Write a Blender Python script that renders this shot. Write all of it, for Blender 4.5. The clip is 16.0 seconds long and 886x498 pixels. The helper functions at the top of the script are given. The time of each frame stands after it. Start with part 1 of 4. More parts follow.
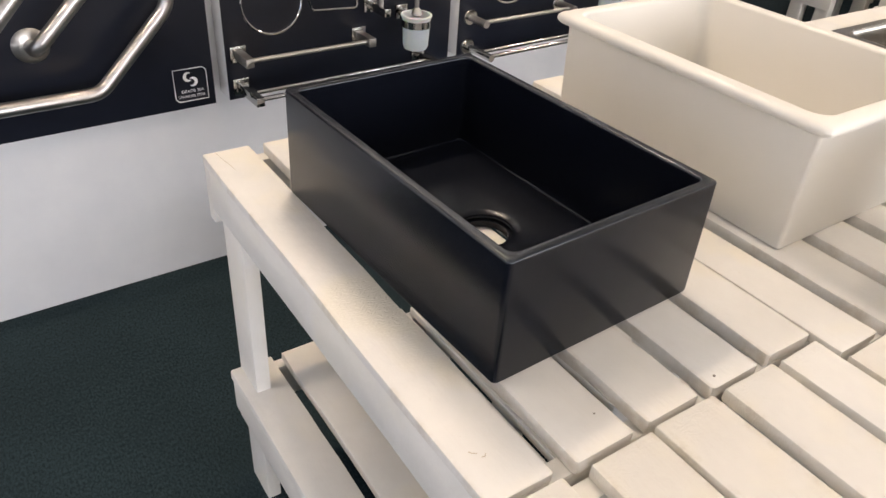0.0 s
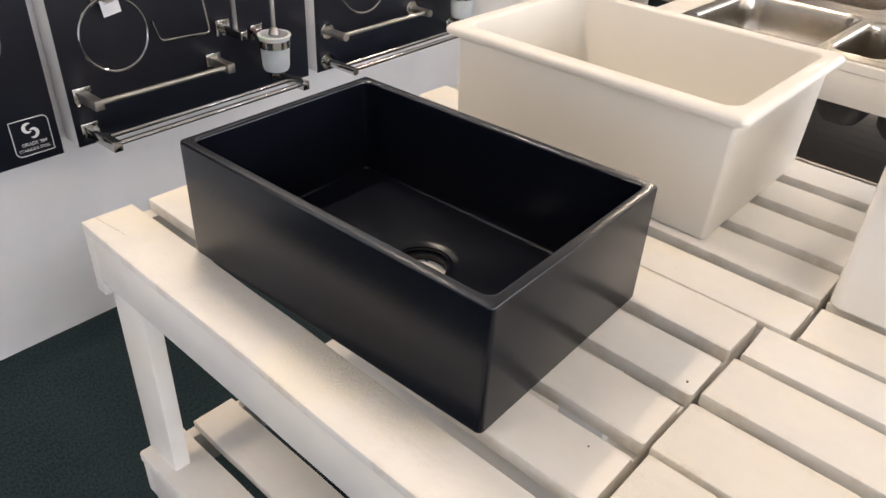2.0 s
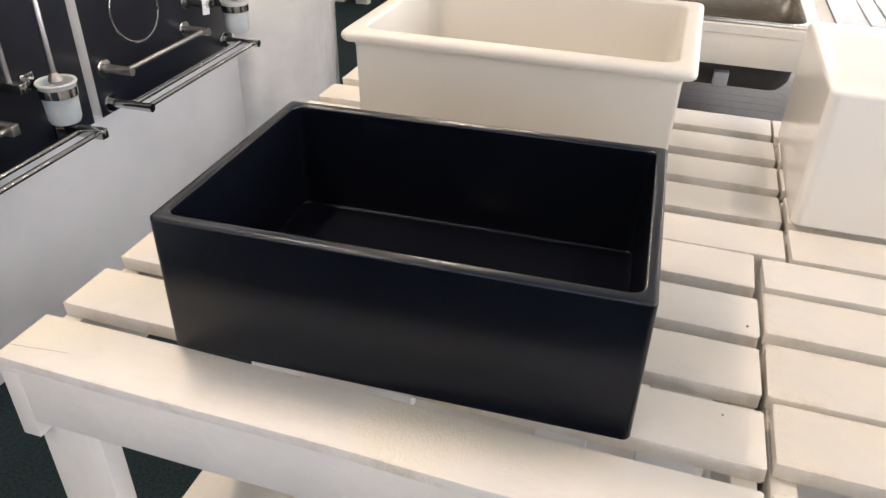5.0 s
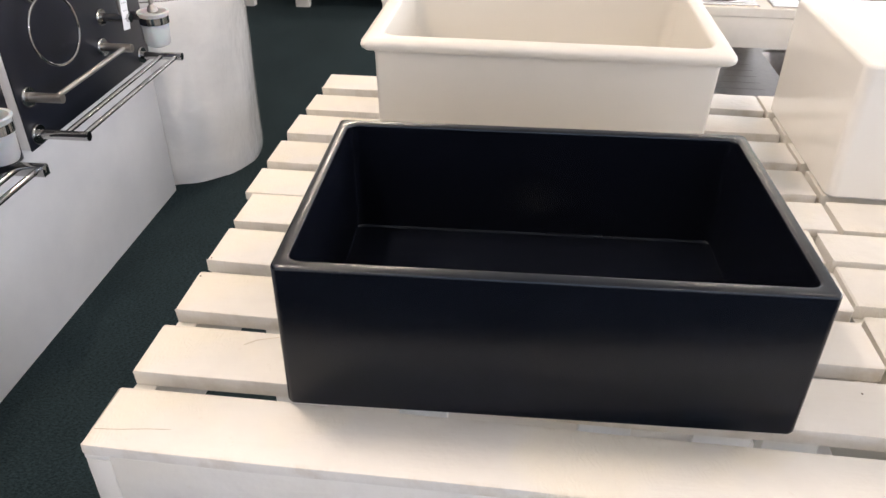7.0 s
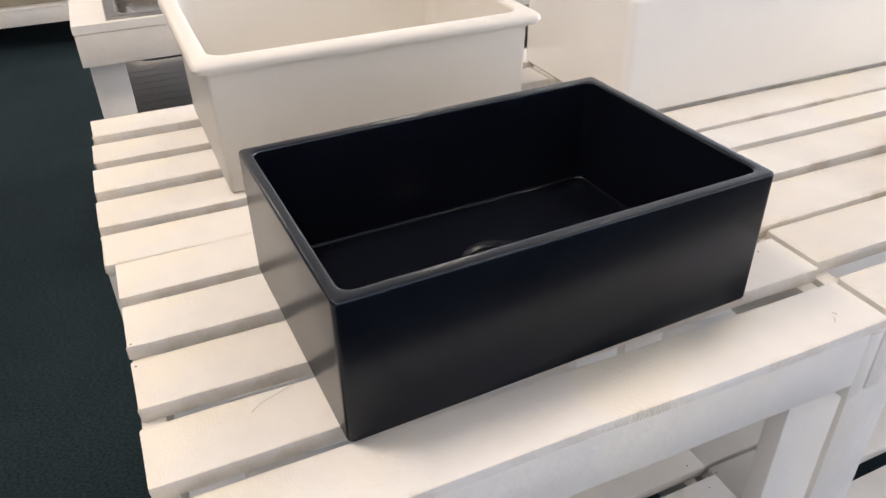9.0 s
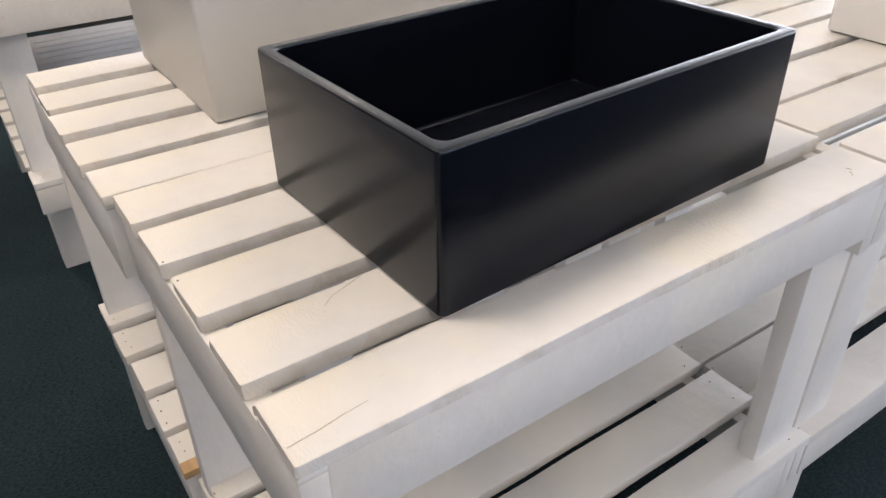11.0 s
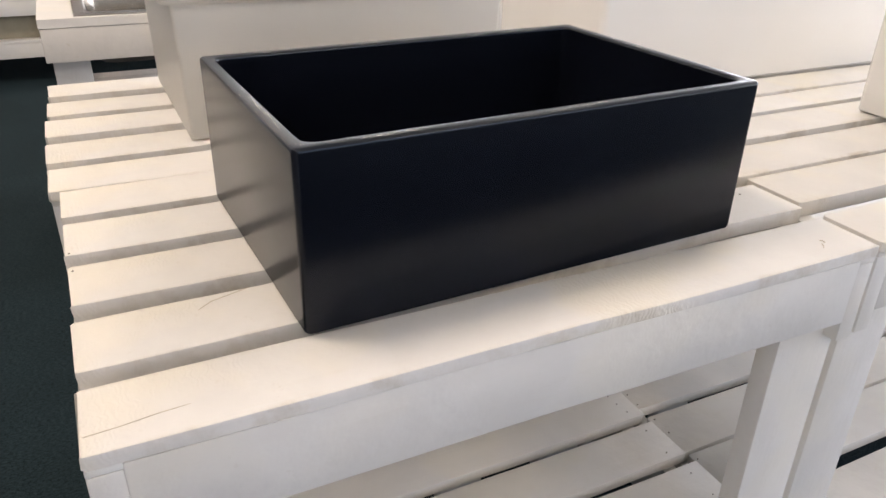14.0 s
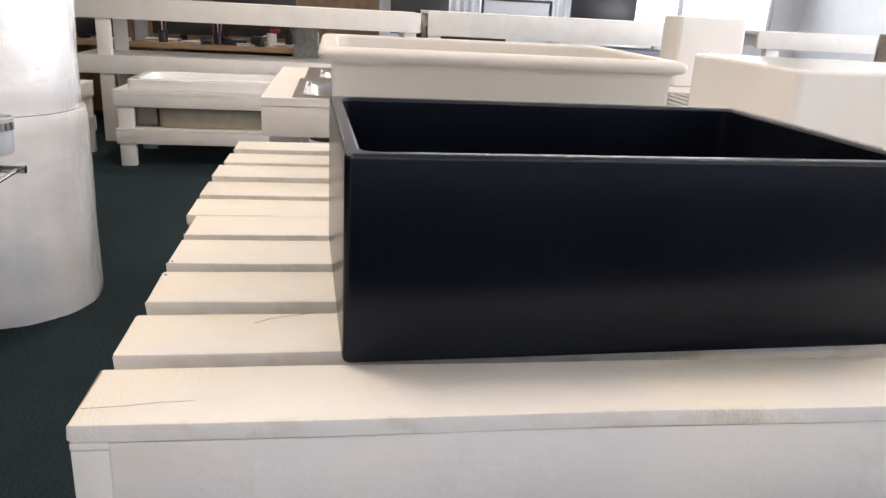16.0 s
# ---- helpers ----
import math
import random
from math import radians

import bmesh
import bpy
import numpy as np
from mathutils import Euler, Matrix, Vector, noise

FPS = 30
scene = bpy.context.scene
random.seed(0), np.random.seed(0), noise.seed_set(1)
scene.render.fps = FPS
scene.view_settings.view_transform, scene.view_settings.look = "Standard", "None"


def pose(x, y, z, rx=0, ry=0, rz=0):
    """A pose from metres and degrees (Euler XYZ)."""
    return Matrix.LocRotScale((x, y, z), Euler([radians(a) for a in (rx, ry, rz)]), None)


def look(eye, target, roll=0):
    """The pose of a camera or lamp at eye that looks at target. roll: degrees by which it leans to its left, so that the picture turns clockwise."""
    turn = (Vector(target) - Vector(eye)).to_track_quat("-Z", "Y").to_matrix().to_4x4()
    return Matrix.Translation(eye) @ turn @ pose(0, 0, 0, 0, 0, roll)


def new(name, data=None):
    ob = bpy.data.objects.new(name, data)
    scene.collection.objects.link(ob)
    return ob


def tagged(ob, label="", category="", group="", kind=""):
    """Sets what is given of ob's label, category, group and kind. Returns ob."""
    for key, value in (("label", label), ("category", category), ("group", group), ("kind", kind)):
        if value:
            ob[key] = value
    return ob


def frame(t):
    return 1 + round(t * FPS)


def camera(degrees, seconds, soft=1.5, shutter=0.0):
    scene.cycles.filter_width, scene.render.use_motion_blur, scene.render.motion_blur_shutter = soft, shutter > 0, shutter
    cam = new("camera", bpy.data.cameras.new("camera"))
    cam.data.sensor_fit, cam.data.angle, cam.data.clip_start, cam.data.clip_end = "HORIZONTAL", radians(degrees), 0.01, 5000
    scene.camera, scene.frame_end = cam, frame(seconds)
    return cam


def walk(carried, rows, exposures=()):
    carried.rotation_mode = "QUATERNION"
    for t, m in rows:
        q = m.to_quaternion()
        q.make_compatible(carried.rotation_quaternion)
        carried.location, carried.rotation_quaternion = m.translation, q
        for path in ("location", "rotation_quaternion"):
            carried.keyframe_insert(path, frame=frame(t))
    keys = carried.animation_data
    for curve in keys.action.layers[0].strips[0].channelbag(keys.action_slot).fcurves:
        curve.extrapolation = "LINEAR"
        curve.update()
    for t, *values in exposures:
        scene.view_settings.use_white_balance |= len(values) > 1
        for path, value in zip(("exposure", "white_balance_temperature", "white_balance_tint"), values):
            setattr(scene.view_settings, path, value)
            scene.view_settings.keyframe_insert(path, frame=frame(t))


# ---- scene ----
cam = camera(61.3, 16.0)
PATH = [
    (0, (-0.306, -1.125, 1.385), (0.661, 0.219, 0.264), 4.1),
    (0.5, (-0.313, -1.093, 1.385), (0.745, 0.186, 0.269), 3.8),
    (1, (-0.314, -1.048, 1.387), (0.827, 0.164, 0.28), 3.6),
    (1.5, (-0.318, -1.023, 1.387), (0.886, 0.13, 0.281), 3.4),
    (2, (-0.339, -0.993, 1.384), (0.921, 0.104, 0.284), 3.1),
    (2.5, (-0.369, -0.937, 1.386), (0.963, 0.073, 0.288), 2.7),
    (3, (-0.395, -0.871, 1.376), (1.032, 0.011, 0.287), 2.4),
    (3.5, (-0.431, -0.811, 1.377), (1.065, -0.052, 0.288), 1.9),
    (4, (-0.453, -0.746, 1.365), (1.088, -0.077, 0.278), 1.7),
    (6.5, (-0.433, -0.489, 1.34), (1.228, -0.203, 0.262), 0.7),
    (7, (-0.447, -0.397, 1.342), (1.22, -0.203, 0.254), 0.6),
    (7.5, (-0.447, -0.32, 1.341), (1.229, -0.365, 0.252), 0.2),
    (8, (-0.44, -0.249, 1.355), (1.207, -0.558, 0.262), -0.5),
    (10.5, (-0.365, 0.108, 1.259), (1.052, -0.789, 0.17), -1.2),
    (11, (-0.362, 0.111, 1.222), (1.029, -0.821, 0.129), -1.1),
    (11.5, (-0.374, 0.071, 1.193), (1.016, -0.858, 0.095), -1.0),
    (12, (-0.395, 0.048, 1.185), (1.018, -0.85, 0.09), -0.6),
    (12.5, (-0.417, 0.036, 1.193), (1.058, -0.759, 0.1), -0.3),
    (13, (-0.421, 0.036, 1.192), (1.076, -0.747, 0.123), 0.6),
    (13.5, (-0.44, -0.007, 1.179), (1.104, -0.787, 0.176), 0.7),
    (14, (-0.446, -0.051, 1.16), (1.15, -0.832, 0.243), 1.3),
    (14.5, (-0.451, -0.108, 1.128), (1.224, -0.814, 0.295), 1.6),
    (15, (-0.456, -0.144, 1.092), (1.311, -0.697, 0.335), 2.1),
    (15.5, (-0.45, -0.144, 1.072), (1.391, -0.541, 0.4), 2.6),
    (16, (-0.453, -0.174, 1.074), (1.425, -0.46, 0.447), 3.1),
]
walk(cam, [(t, look(eye, target, roll)) for t, eye, target, roll in PATH], exposures=[(0.0, -0.24, 6960, 15.0), (4.1, -0.27, 6930, 15.0), (7.0, -0.14, 6680, 15.0), (10.5, -0.33, 6440, 15.0), (12.5, -0.20, 6460, 15.0), (14.5, -0.31, 6660, 15.0), (16.0, -0.31, 6690, 15.0)])

# ---- world and light ----
world = bpy.data.worlds.new("world")
scene.world = world
world.use_nodes = True
sky = world.node_tree.nodes.new("ShaderNodeTexSky")
sky.sky_type = "NISHITA"
sky.sun_disc = False
sky.sun_elevation, sky.sun_rotation = radians(42), radians(200)
world.node_tree.links.new(sky.outputs[0], world.node_tree.nodes["Background"].inputs[0])
world.node_tree.nodes["Background"].inputs[1].default_value = 0.1

sun_data = bpy.data.lights.new("sun", "SUN")
sun_data.energy, sun_data.angle, sun_data.color = 2.0, radians(0.5), (1.0, 0.95, 0.88)
sun_ob = new("sun", sun_data)
sun_ob.matrix_world = look((0, 0, 20), (3, 8, 0))

TUBE_COLOUR = (1.0, 0.85, 0.68)
WINDOW_POWER, WINDOW_COLOUR = 30.0, (0.56, 0.72, 1.0)
# y of each row of tubes, its power, x of each tube
# the row at y -3.6 is unseen, added as fill from the side
TUBE_ROWS = ((0.39, 24.0, (-1.9, 0.55, 3.0, 5.45)), (-1.44, 9.0, (-1.9, 0.55, 3.0, 5.45)), (-3.6, 8.0, (-0.7, 1.75, 4.2)))
CEILING = 2.6


def area(name, eye, target, w, h, power, colour):
    d = bpy.data.lights.new(name, "AREA")
    d.shape, d.size, d.size_y, d.energy, d.color = "RECTANGLE", w, h, power, colour
    o = new(name, d)
    o.matrix_world = look(eye, target)
    return o


for ty, power, txs in TUBE_ROWS:
    for tx in txs:
        o = area("tube_light", (tx, ty, CEILING - 0.085), (tx, ty, 0), 1.0, 0.06, power, TUBE_COLOUR)
        o.matrix_world = pose(tx, ty, CEILING - 0.085, 0, 0, 0)
        o.data.size, o.data.size_y = 0.42, 0.07
area("side_window_light", (1.6, -6.12, 1.4), (1.6, 0, 1.2), 7.4, 1.9, 520.0, (0.88, 0.92, 1.0))
area("shop_window_light", (-3.42, -1.6, 1.28), (0, -1.6, 1.28), 4.2, 2.2, WINDOW_POWER, WINDOW_COLOUR)
area("far_window_light", (8.9, -3.2, 1.6), (0, -3.2, 1.2), 4.4, 1.5, 90.0, (0.86, 0.92, 1.0))

# ---- materials ----


def material(name):
    m = bpy.data.materials.new(name)
    m.use_nodes = True
    return m, m.node_tree, m.node_tree.nodes["Principled BSDF"]


def noise_node(nt, scale, detail=4.0, rough=0.6, stretch=(1, 1, 1), vec="Object"):
    tc = nt.nodes.new("ShaderNodeTexCoord")
    mp = nt.nodes.new("ShaderNodeMapping")
    mp.inputs["Scale"].default_value = stretch
    n = nt.nodes.new("ShaderNodeTexNoise")
    n.inputs["Scale"].default_value = scale
    n.inputs["Detail"].default_value = detail
    n.inputs["Roughness"].default_value = rough
    nt.links.new(tc.outputs[vec], mp.inputs[0])
    nt.links.new(mp.outputs[0], n.inputs["Vector"])
    return n.outputs[0]


def ramp(nt, fac, a, b, ca, cb):
    r = nt.nodes.new("ShaderNodeValToRGB")
    r.color_ramp.elements[0].position, r.color_ramp.elements[1].position = a, b
    r.color_ramp.elements[0].color, r.color_ramp.elements[1].color = (*ca, 1), (*cb, 1)
    nt.links.new(fac, r.inputs[0])
    return r.outputs[0]


def mix(nt, fac, a, b, mode="MIX"):
    n = nt.nodes.new("ShaderNodeMix")
    n.data_type, n.blend_type = "RGBA", mode
    for k, v in ((0, fac), (6, a), (7, b)):
        if isinstance(v, (int, float)):
            n.inputs[k].default_value = v
        elif isinstance(v, tuple):
            n.inputs[k].default_value = (*v, 1)
        else:
            nt.links.new(v, n.inputs[k])
    return n.outputs[2]


def bump(nt, b, height, strength, dist=0.002):
    n = nt.nodes.new("ShaderNodeBump")
    n.inputs["Strength"].default_value, n.inputs["Distance"].default_value = strength, dist
    nt.links.new(height, n.inputs["Height"])
    nt.links.new(n.outputs[0], b.inputs["Normal"])
    return n


def mapped(nt, fac, lo, hi):
    n = nt.nodes.new("ShaderNodeMapRange")
    n.inputs[3].default_value, n.inputs[4].default_value = lo, hi
    nt.links.new(fac, n.inputs[0])
    return n.outputs[0]


def painted_wood(name, tint=(0.80, 0.785, 0.755), along="y", worn=False):
    """White paint brushed over sawn timber: streaks along the board, knots and scuffs."""
    m, nt, b = material(name)
    st = {"y": (1, 0.06, 1), "x": (0.06, 1, 1), "z": (1, 1, 0.06)}[along]
    streak = noise_node(nt, 130, 5, 0.65, st)
    blot = noise_node(nt, 7, 4, 0.6)
    dirt = noise_node(nt, 26, 6, 0.75)
    dark = tuple(c * f for c, f in zip(tint, (0.80, 0.77, 0.70)))
    c = ramp(nt, blot, 0.35, 0.7, tuple(k * 0.90 for k in tint), tint)
    c = mix(nt, ramp(nt, streak, 0.55, 0.9, (0, 0, 0), (0.28, 0.28, 0.28)), c, dark)
    c = mix(nt, ramp(nt, dirt, 0.63, 0.78, (0, 0, 0), (0.5, 0.5, 0.5)), c, (0.52, 0.47, 0.38))
    # yellowed paint blotches; on slats deepened to colour in the warm lamp light
    cream = ramp(nt, noise_node(nt, 4.2, 3, 0.55), 0.50, 0.60, (0, 0, 0), (0.65, 0.65, 0.65) if worn else (0.35, 0.35, 0.35))
    c = mix(nt, cream, c, tuple(k * f for k, f in zip(tint, (1.0, 0.965, 0.86))))
    if worn:
        tco, sep, mag = nt.nodes.new("ShaderNodeTexCoord"), nt.nodes.new("ShaderNodeSeparateXYZ"), nt.nodes.new("ShaderNodeMath")
        nt.links.new(tco.outputs["Object"], sep.inputs[0])
        mag.operation = "ABSOLUTE"
        nt.links.new(sep.outputs[0], mag.inputs[0])
        arris = ramp(nt, mag.outputs[0], 0.0368, 0.0402, (0, 0, 0), (1, 1, 1))
        patch = ramp(nt, noise_node(nt, 15, 5, 0.7), 0.46, 0.66, (0, 0, 0), (0.6, 0.6, 0.6))
        c = mix(nt, mix(nt, 1.0, arris, patch, "MULTIPLY"), c, (0.46, 0.39, 0.29))
        grub = ramp(nt, noise_node(nt, 3.2, 6, 0.8), 0.60, 0.78, (0, 0, 0), (0.22, 0.22, 0.22))
        c = mix(nt, grub, c, (0.56, 0.49, 0.38))
    info = nt.nodes.new("ShaderNodeObjectInfo")
    c = mix(nt, 1.0, c, ramp(nt, info.outputs["Random"], 0.0, 1.0, (0.93, 0.915, 0.89), (1, 1, 1)), "MULTIPLY")
    nt.links.new(c, b.inputs["Base Color"])
    nt.links.new(mapped(nt, blot, 0.42, 0.62), b.inputs["Roughness"])
    tc = nt.nodes.new("ShaderNodeTexCoord")
    wv = nt.nodes.new("ShaderNodeTexWave")
    wv.bands_direction = "Y"
    wv.inputs["Scale"].default_value, wv.inputs["Distortion"].default_value, wv.inputs["Detail"].default_value = 52, 14.0, 3.0
    wv.inputs["Detail Scale"].default_value = 1.3
    nt.links.new(tc.outputs["Object"], wv.inputs["Vector"])
    saw = nt.nodes.new("ShaderNodeMath")
    saw.operation = "MULTIPLY"
    nt.links.new(wv.outputs[1], saw.inputs[0])
    nt.links.new(ramp(nt, noise_node(nt, 4.5, 2, 0.5), 0.52, 0.68, (0, 0, 0), (0.6, 0.6, 0.6) if worn else (0.04, 0.04, 0.04)), saw.inputs[1])
    rough = nt.nodes.new("ShaderNodeMath")
    rough.operation = "ADD"
    nt.links.new(saw.outputs[0], rough.inputs[0])
    nt.links.new(blot, rough.inputs[1])
    comb = nt.nodes.new("ShaderNodeMath")
    comb.operation = "MULTIPLY_ADD"
    comb.inputs[1].default_value = 0.4
    nt.links.new(streak, comb.inputs[0])
    nt.links.new(rough.outputs[0], comb.inputs[2])
    lump = nt.nodes.new("ShaderNodeMath")
    lump.operation = "MULTIPLY_ADD"
    lump.inputs[1].default_value = 1.6
    nt.links.new(noise_node(nt, 34, 3, 0.55), lump.inputs[0])
    nt.links.new(comb.outputs[0], lump.inputs[2])
    bump(nt, b, lump.outputs[0], 0.32, 0.0022)
    return m


def plain(name, colour, rough=0.5, metal=0.0, vary=0.08, scale=20, bumpy=0.0, stretch=(1, 1, 1), coat=0.0):
    m, nt, b = material(name)
    n = noise_node(nt, scale, 5, 0.6, stretch)
    lo, hi = tuple(c * (1 - vary) for c in colour), tuple(min(1, c * (1 + vary)) for c in colour)
    nt.links.new(ramp(nt, n, 0.3, 0.7, lo, hi), b.inputs["Base Color"])
    nt.links.new(mapped(nt, n, max(0.02, rough * 0.85), min(1, rough * 1.15)), b.inputs["Roughness"])
    b.inputs["Metallic"].default_value = metal
    b.inputs["Coat Weight"].default_value = coat
    b.inputs["Coat Roughness"].default_value = 0.05
    if bumpy:
        bump(nt, b, n, bumpy, 0.001)
    return m


def carpet_material():
    m, nt, b = material("carpet_teal")
    fine = noise_node(nt, 190, 4, 0.8, (1, 0.55, 1))
    mid = noise_node(nt, 60, 4, 0.7)
    big = noise_node(nt, 3, 3, 0.6)
    c = ramp(nt, fine, 0.36, 0.68, (0.006, 0.013, 0.016), (0.040, 0.068, 0.079))
    c = mix(nt, ramp(nt, mid, 0.35, 0.7, (0, 0, 0), (0.35, 0.35, 0.35)), c, (0.017, 0.034, 0.040))
    c = mix(nt, 1.0, c, ramp(nt, big, 0.3, 0.7, (0.66, 0.66, 0.66), (0.92, 0.92, 0.92)), "MULTIPLY")
    nt.links.new(c, b.inputs["Base Color"])
    b.inputs["Roughness"].default_value = 0.95
    b.inputs["Specular IOR Level"].default_value = 0.15
    bump(nt, b, fine, 0.8, 0.004)
    return m


def wall_material():
    m, nt, b = material("wall_paint")
    fine = noise_node(nt, 260, 3, 0.6)
    big = noise_node(nt, 5, 4, 0.6)
    scuff = noise_node(nt, 14, 6, 0.8, (1, 1, 0.35))
    c = ramp(nt, big, 0.3, 0.7, (0.81, 0.815, 0.83), (0.88, 0.88, 0.885))
    c = mix(nt, ramp(nt, scuff, 0.68, 0.82, (0, 0, 0), (0.3, 0.3, 0.3)), c, (0.55, 0.54, 0.52))
    nt.links.new(c, b.inputs["Base Color"])
    nt.links.new(mapped(nt, big, 0.20, 0.30), b.inputs["Roughness"])
    b1 = bump(nt, b, fine, 0.06, 0.0015)
    b2 = nt.nodes.new("ShaderNodeBump")
    b2.inputs["Strength"].default_value, b2.inputs["Distance"].default_value = 0.35, 0.012
    nt.links.new(noise_node(nt, 4.0, 2, 0.5, (1, 1, 0.45)), b2.inputs["Height"])
    nt.links.new(b2.outputs[0], b1.inputs["Normal"])
    return m


def black_clay(name, specular):
    m, nt, b = material(name)
    big = noise_node(nt, 9, 4, 0.6)
    nt.links.new(ramp(nt, big, 0.3, 0.7, (0.0028, 0.0036, 0.0068), (0.0040, 0.0052, 0.0092)), b.inputs["Base Color"])
    b.inputs["Roughness"].default_value = 0.25
    b.inputs["Specular IOR Level"].default_value = specular
    b.inputs["Specular Tint"].default_value = (0.88, 0.94, 1.0, 1)
    return m


def white_clay(name, colour, rough, coat):
    m, nt, b = material(name)
    big = noise_node(nt, 6, 3, 0.5)
    nt.links.new(ramp(nt, big, 0.3, 0.7, tuple(c * 0.97 for c in colour), colour), b.inputs["Base Color"])
    b.inputs["Roughness"].default_value = rough
    b.inputs["Coat Weight"].default_value = coat
    b.inputs["Coat Roughness"].default_value = 0.09
    wav = noise_node(nt, 16, 2, 0.5)
    bump(nt, b, wav, 0.05, 0.003)
    return m


def bubble_wrap():
    m, nt, b = material("bubble_wrap")
    tc = nt.nodes.new("ShaderNodeTexCoord")
    v = nt.nodes.new("ShaderNodeTexVoronoi")
    v.inputs["Scale"].default_value = 95
    nt.links.new(tc.outputs["Object"], v.inputs["Vector"])
    fold = noise_node(nt, 5, 3, 0.55, (1, 1, 1.8))
    nt.links.new(ramp(nt, fold, 0.3, 0.75, (0.84, 0.845, 0.845), (0.96, 0.96, 0.95)), b.inputs["Base Color"])
    nt.links.new(mapped(nt, fold, 0.10, 0.26), b.inputs["Roughness"])
    b.inputs["Coat Weight"].default_value = 1.0
    b.inputs["Coat Roughness"].default_value = 0.06
    crease = noise_node(nt, 34, 4, 0.65, (1, 1, 0.45))
    b1 = bump(nt, b, v.outputs["Distance"], 0.03, 0.003)
    b2 = nt.nodes.new("ShaderNodeBump")
    b2.inputs["Strength"].default_value, b2.inputs["Distance"].default_value = 0.3, 0.03
    nt.links.new(fold, b2.inputs["Height"])
    nt.links.new(b2.outputs[0], b1.inputs["Normal"])
    b3 = nt.nodes.new("ShaderNodeBump")
    b3.inputs["Strength"].default_value, b3.inputs["Distance"].default_value = 0.9, 0.012
    nt.links.new(crease, b3.inputs["Height"])
    nt.links.new(b3.outputs[0], b.inputs["Coat Normal"])
    return m


def frosted():
    m, nt, b = material("frosted_glass")
    n = noise_node(nt, 40, 3, 0.5)
    nt.links.new(ramp(nt, n, 0.3, 0.7, (0.80, 0.81, 0.83), (0.88, 0.89, 0.9)), b.inputs["Base Color"])
    b.inputs["Roughness"].default_value = 0.45
    b.inputs["Transmission Weight"].default_value = 0.35
    b.inputs["Subsurface Weight"].default_value = 0.2
    return m


def glow(name, colour, strength):
    m, nt, b = material(name)
    b.inputs["Base Color"].default_value = (*colour, 1)
    b.inputs["Emission Color"].default_value = (*colour, 1)
    b.inputs["Emission Strength"].default_value = strength
    return m


def glass_material():
    m, nt, b = material("window_glass")
    b.inputs["Base Color"].default_value = (0.95, 0.97, 0.97, 1)
    b.inputs["Transmission Weight"].default_value = 1.0
    b.inputs["Roughness"].default_value = 0.02
    b.inputs["IOR"].default_value = 1.45
    return m


def wood_material(name, a, b_, along=(0.08, 1, 1)):
    m, nt, b = material(name)
    n = noise_node(nt, 60, 5, 0.6, along)
    nt.links.new(ramp(nt, n, 0.3, 0.7, a, b_), b.inputs["Base Color"])
    b.inputs["Roughness"].default_value = 0.5
    bump(nt, b, n, 0.1, 0.001)
    return m


PAINT_Y = painted_wood("white_painted_board_long", along="y")
PAINT_SLAT = painted_wood("white_painted_slat", along="y", worn=True)
PAINT_X = painted_wood("white_painted_board_cross", along="x")
PAINT_Z = painted_wood("white_painted_post", along="z")
CARPET, WALL = carpet_material(), wall_material()
# the rim's raised specular puts in the sheen of the far windows
CLAY_BLACK, CLAY_RIM = black_clay("black_fireclay", 0.23), black_clay("black_fireclay_sheen_rim", 0.55)
CLAY_CREAM = white_clay("cream_fireclay", (0.68, 0.655, 0.60), 0.42, 0.08)
CLAY_WHITE = white_clay("white_fireclay", (0.83, 0.81, 0.765), 0.25, 0.6)
WRAP, FROST, GLASS = bubble_wrap(), frosted(), glass_material()
BOARD_BLACK = plain("black_display_board", (0.009, 0.011, 0.019), 0.32, vary=0.2, scale=6, bumpy=0.05)
BOARD_BLACK.node_tree.nodes["Principled BSDF"].inputs["Specular IOR Level"].default_value = 0.5
BRUSHED = plain("brushed_stainless", (0.47, 0.45, 0.425), 0.335, 1.0, 0.06, 160, 0.0, (1, 1, 0.05))
CHROME = plain("polished_chrome", (0.50, 0.49, 0.475), 0.08, 1.0, 0.03, 20)
STEEL = plain("sink_stainless", (0.43, 0.40, 0.355), 0.23, 1.0, 0.03, 14)
STEEL_SATIN = plain("satin_stainless", (0.42, 0.39, 0.36), 0.42, 1.0, 0.08, 60, 0.0)
GRANITE = plain("dark_granite_composite", (0.045, 0.043, 0.042), 0.4, 0.0, 0.35, 400, 0.1)
COAT = plain("grey_deadening_coat", (0.06, 0.057, 0.055), 0.5, 0.2, 0.2, 30, 0.1)
LABEL_WHITE = plain("white_sticker", (0.78, 0.79, 0.82), 0.5, 0, 0.03, 30)
LABEL_GREY = plain("grey_print", (0.30, 0.31, 0.34), 0.6, 0, 0.05, 30)
INK_WHITE = plain("white_print", (0.75, 0.76, 0.78), 0.5, 0, 0.02, 30)
NAIL = plain("dark_nail_head", (0.24, 0.21, 0.18), 0.6, 0.2, 0.3, 60)
CRACK = plain("dark_crack", (0.50, 0.44, 0.35), 0.9, 0, 0.3, 60)
BARE_WOOD = wood_material("bare_pine", (0.40, 0.25, 0.11), (0.55, 0.37, 0.18))
DESK_WOOD = wood_material("desk_oak", (0.36, 0.22, 0.11), (0.50, 0.33, 0.18), (1, 0.08, 1))
BROWN = plain("brown_board", (0.16, 0.10, 0.06), 0.6, 0, 0.25, 12)
BLACK_PLASTIC = plain("black_plastic", (0.012, 0.012, 0.014), 0.35, 0, 0.2, 40)
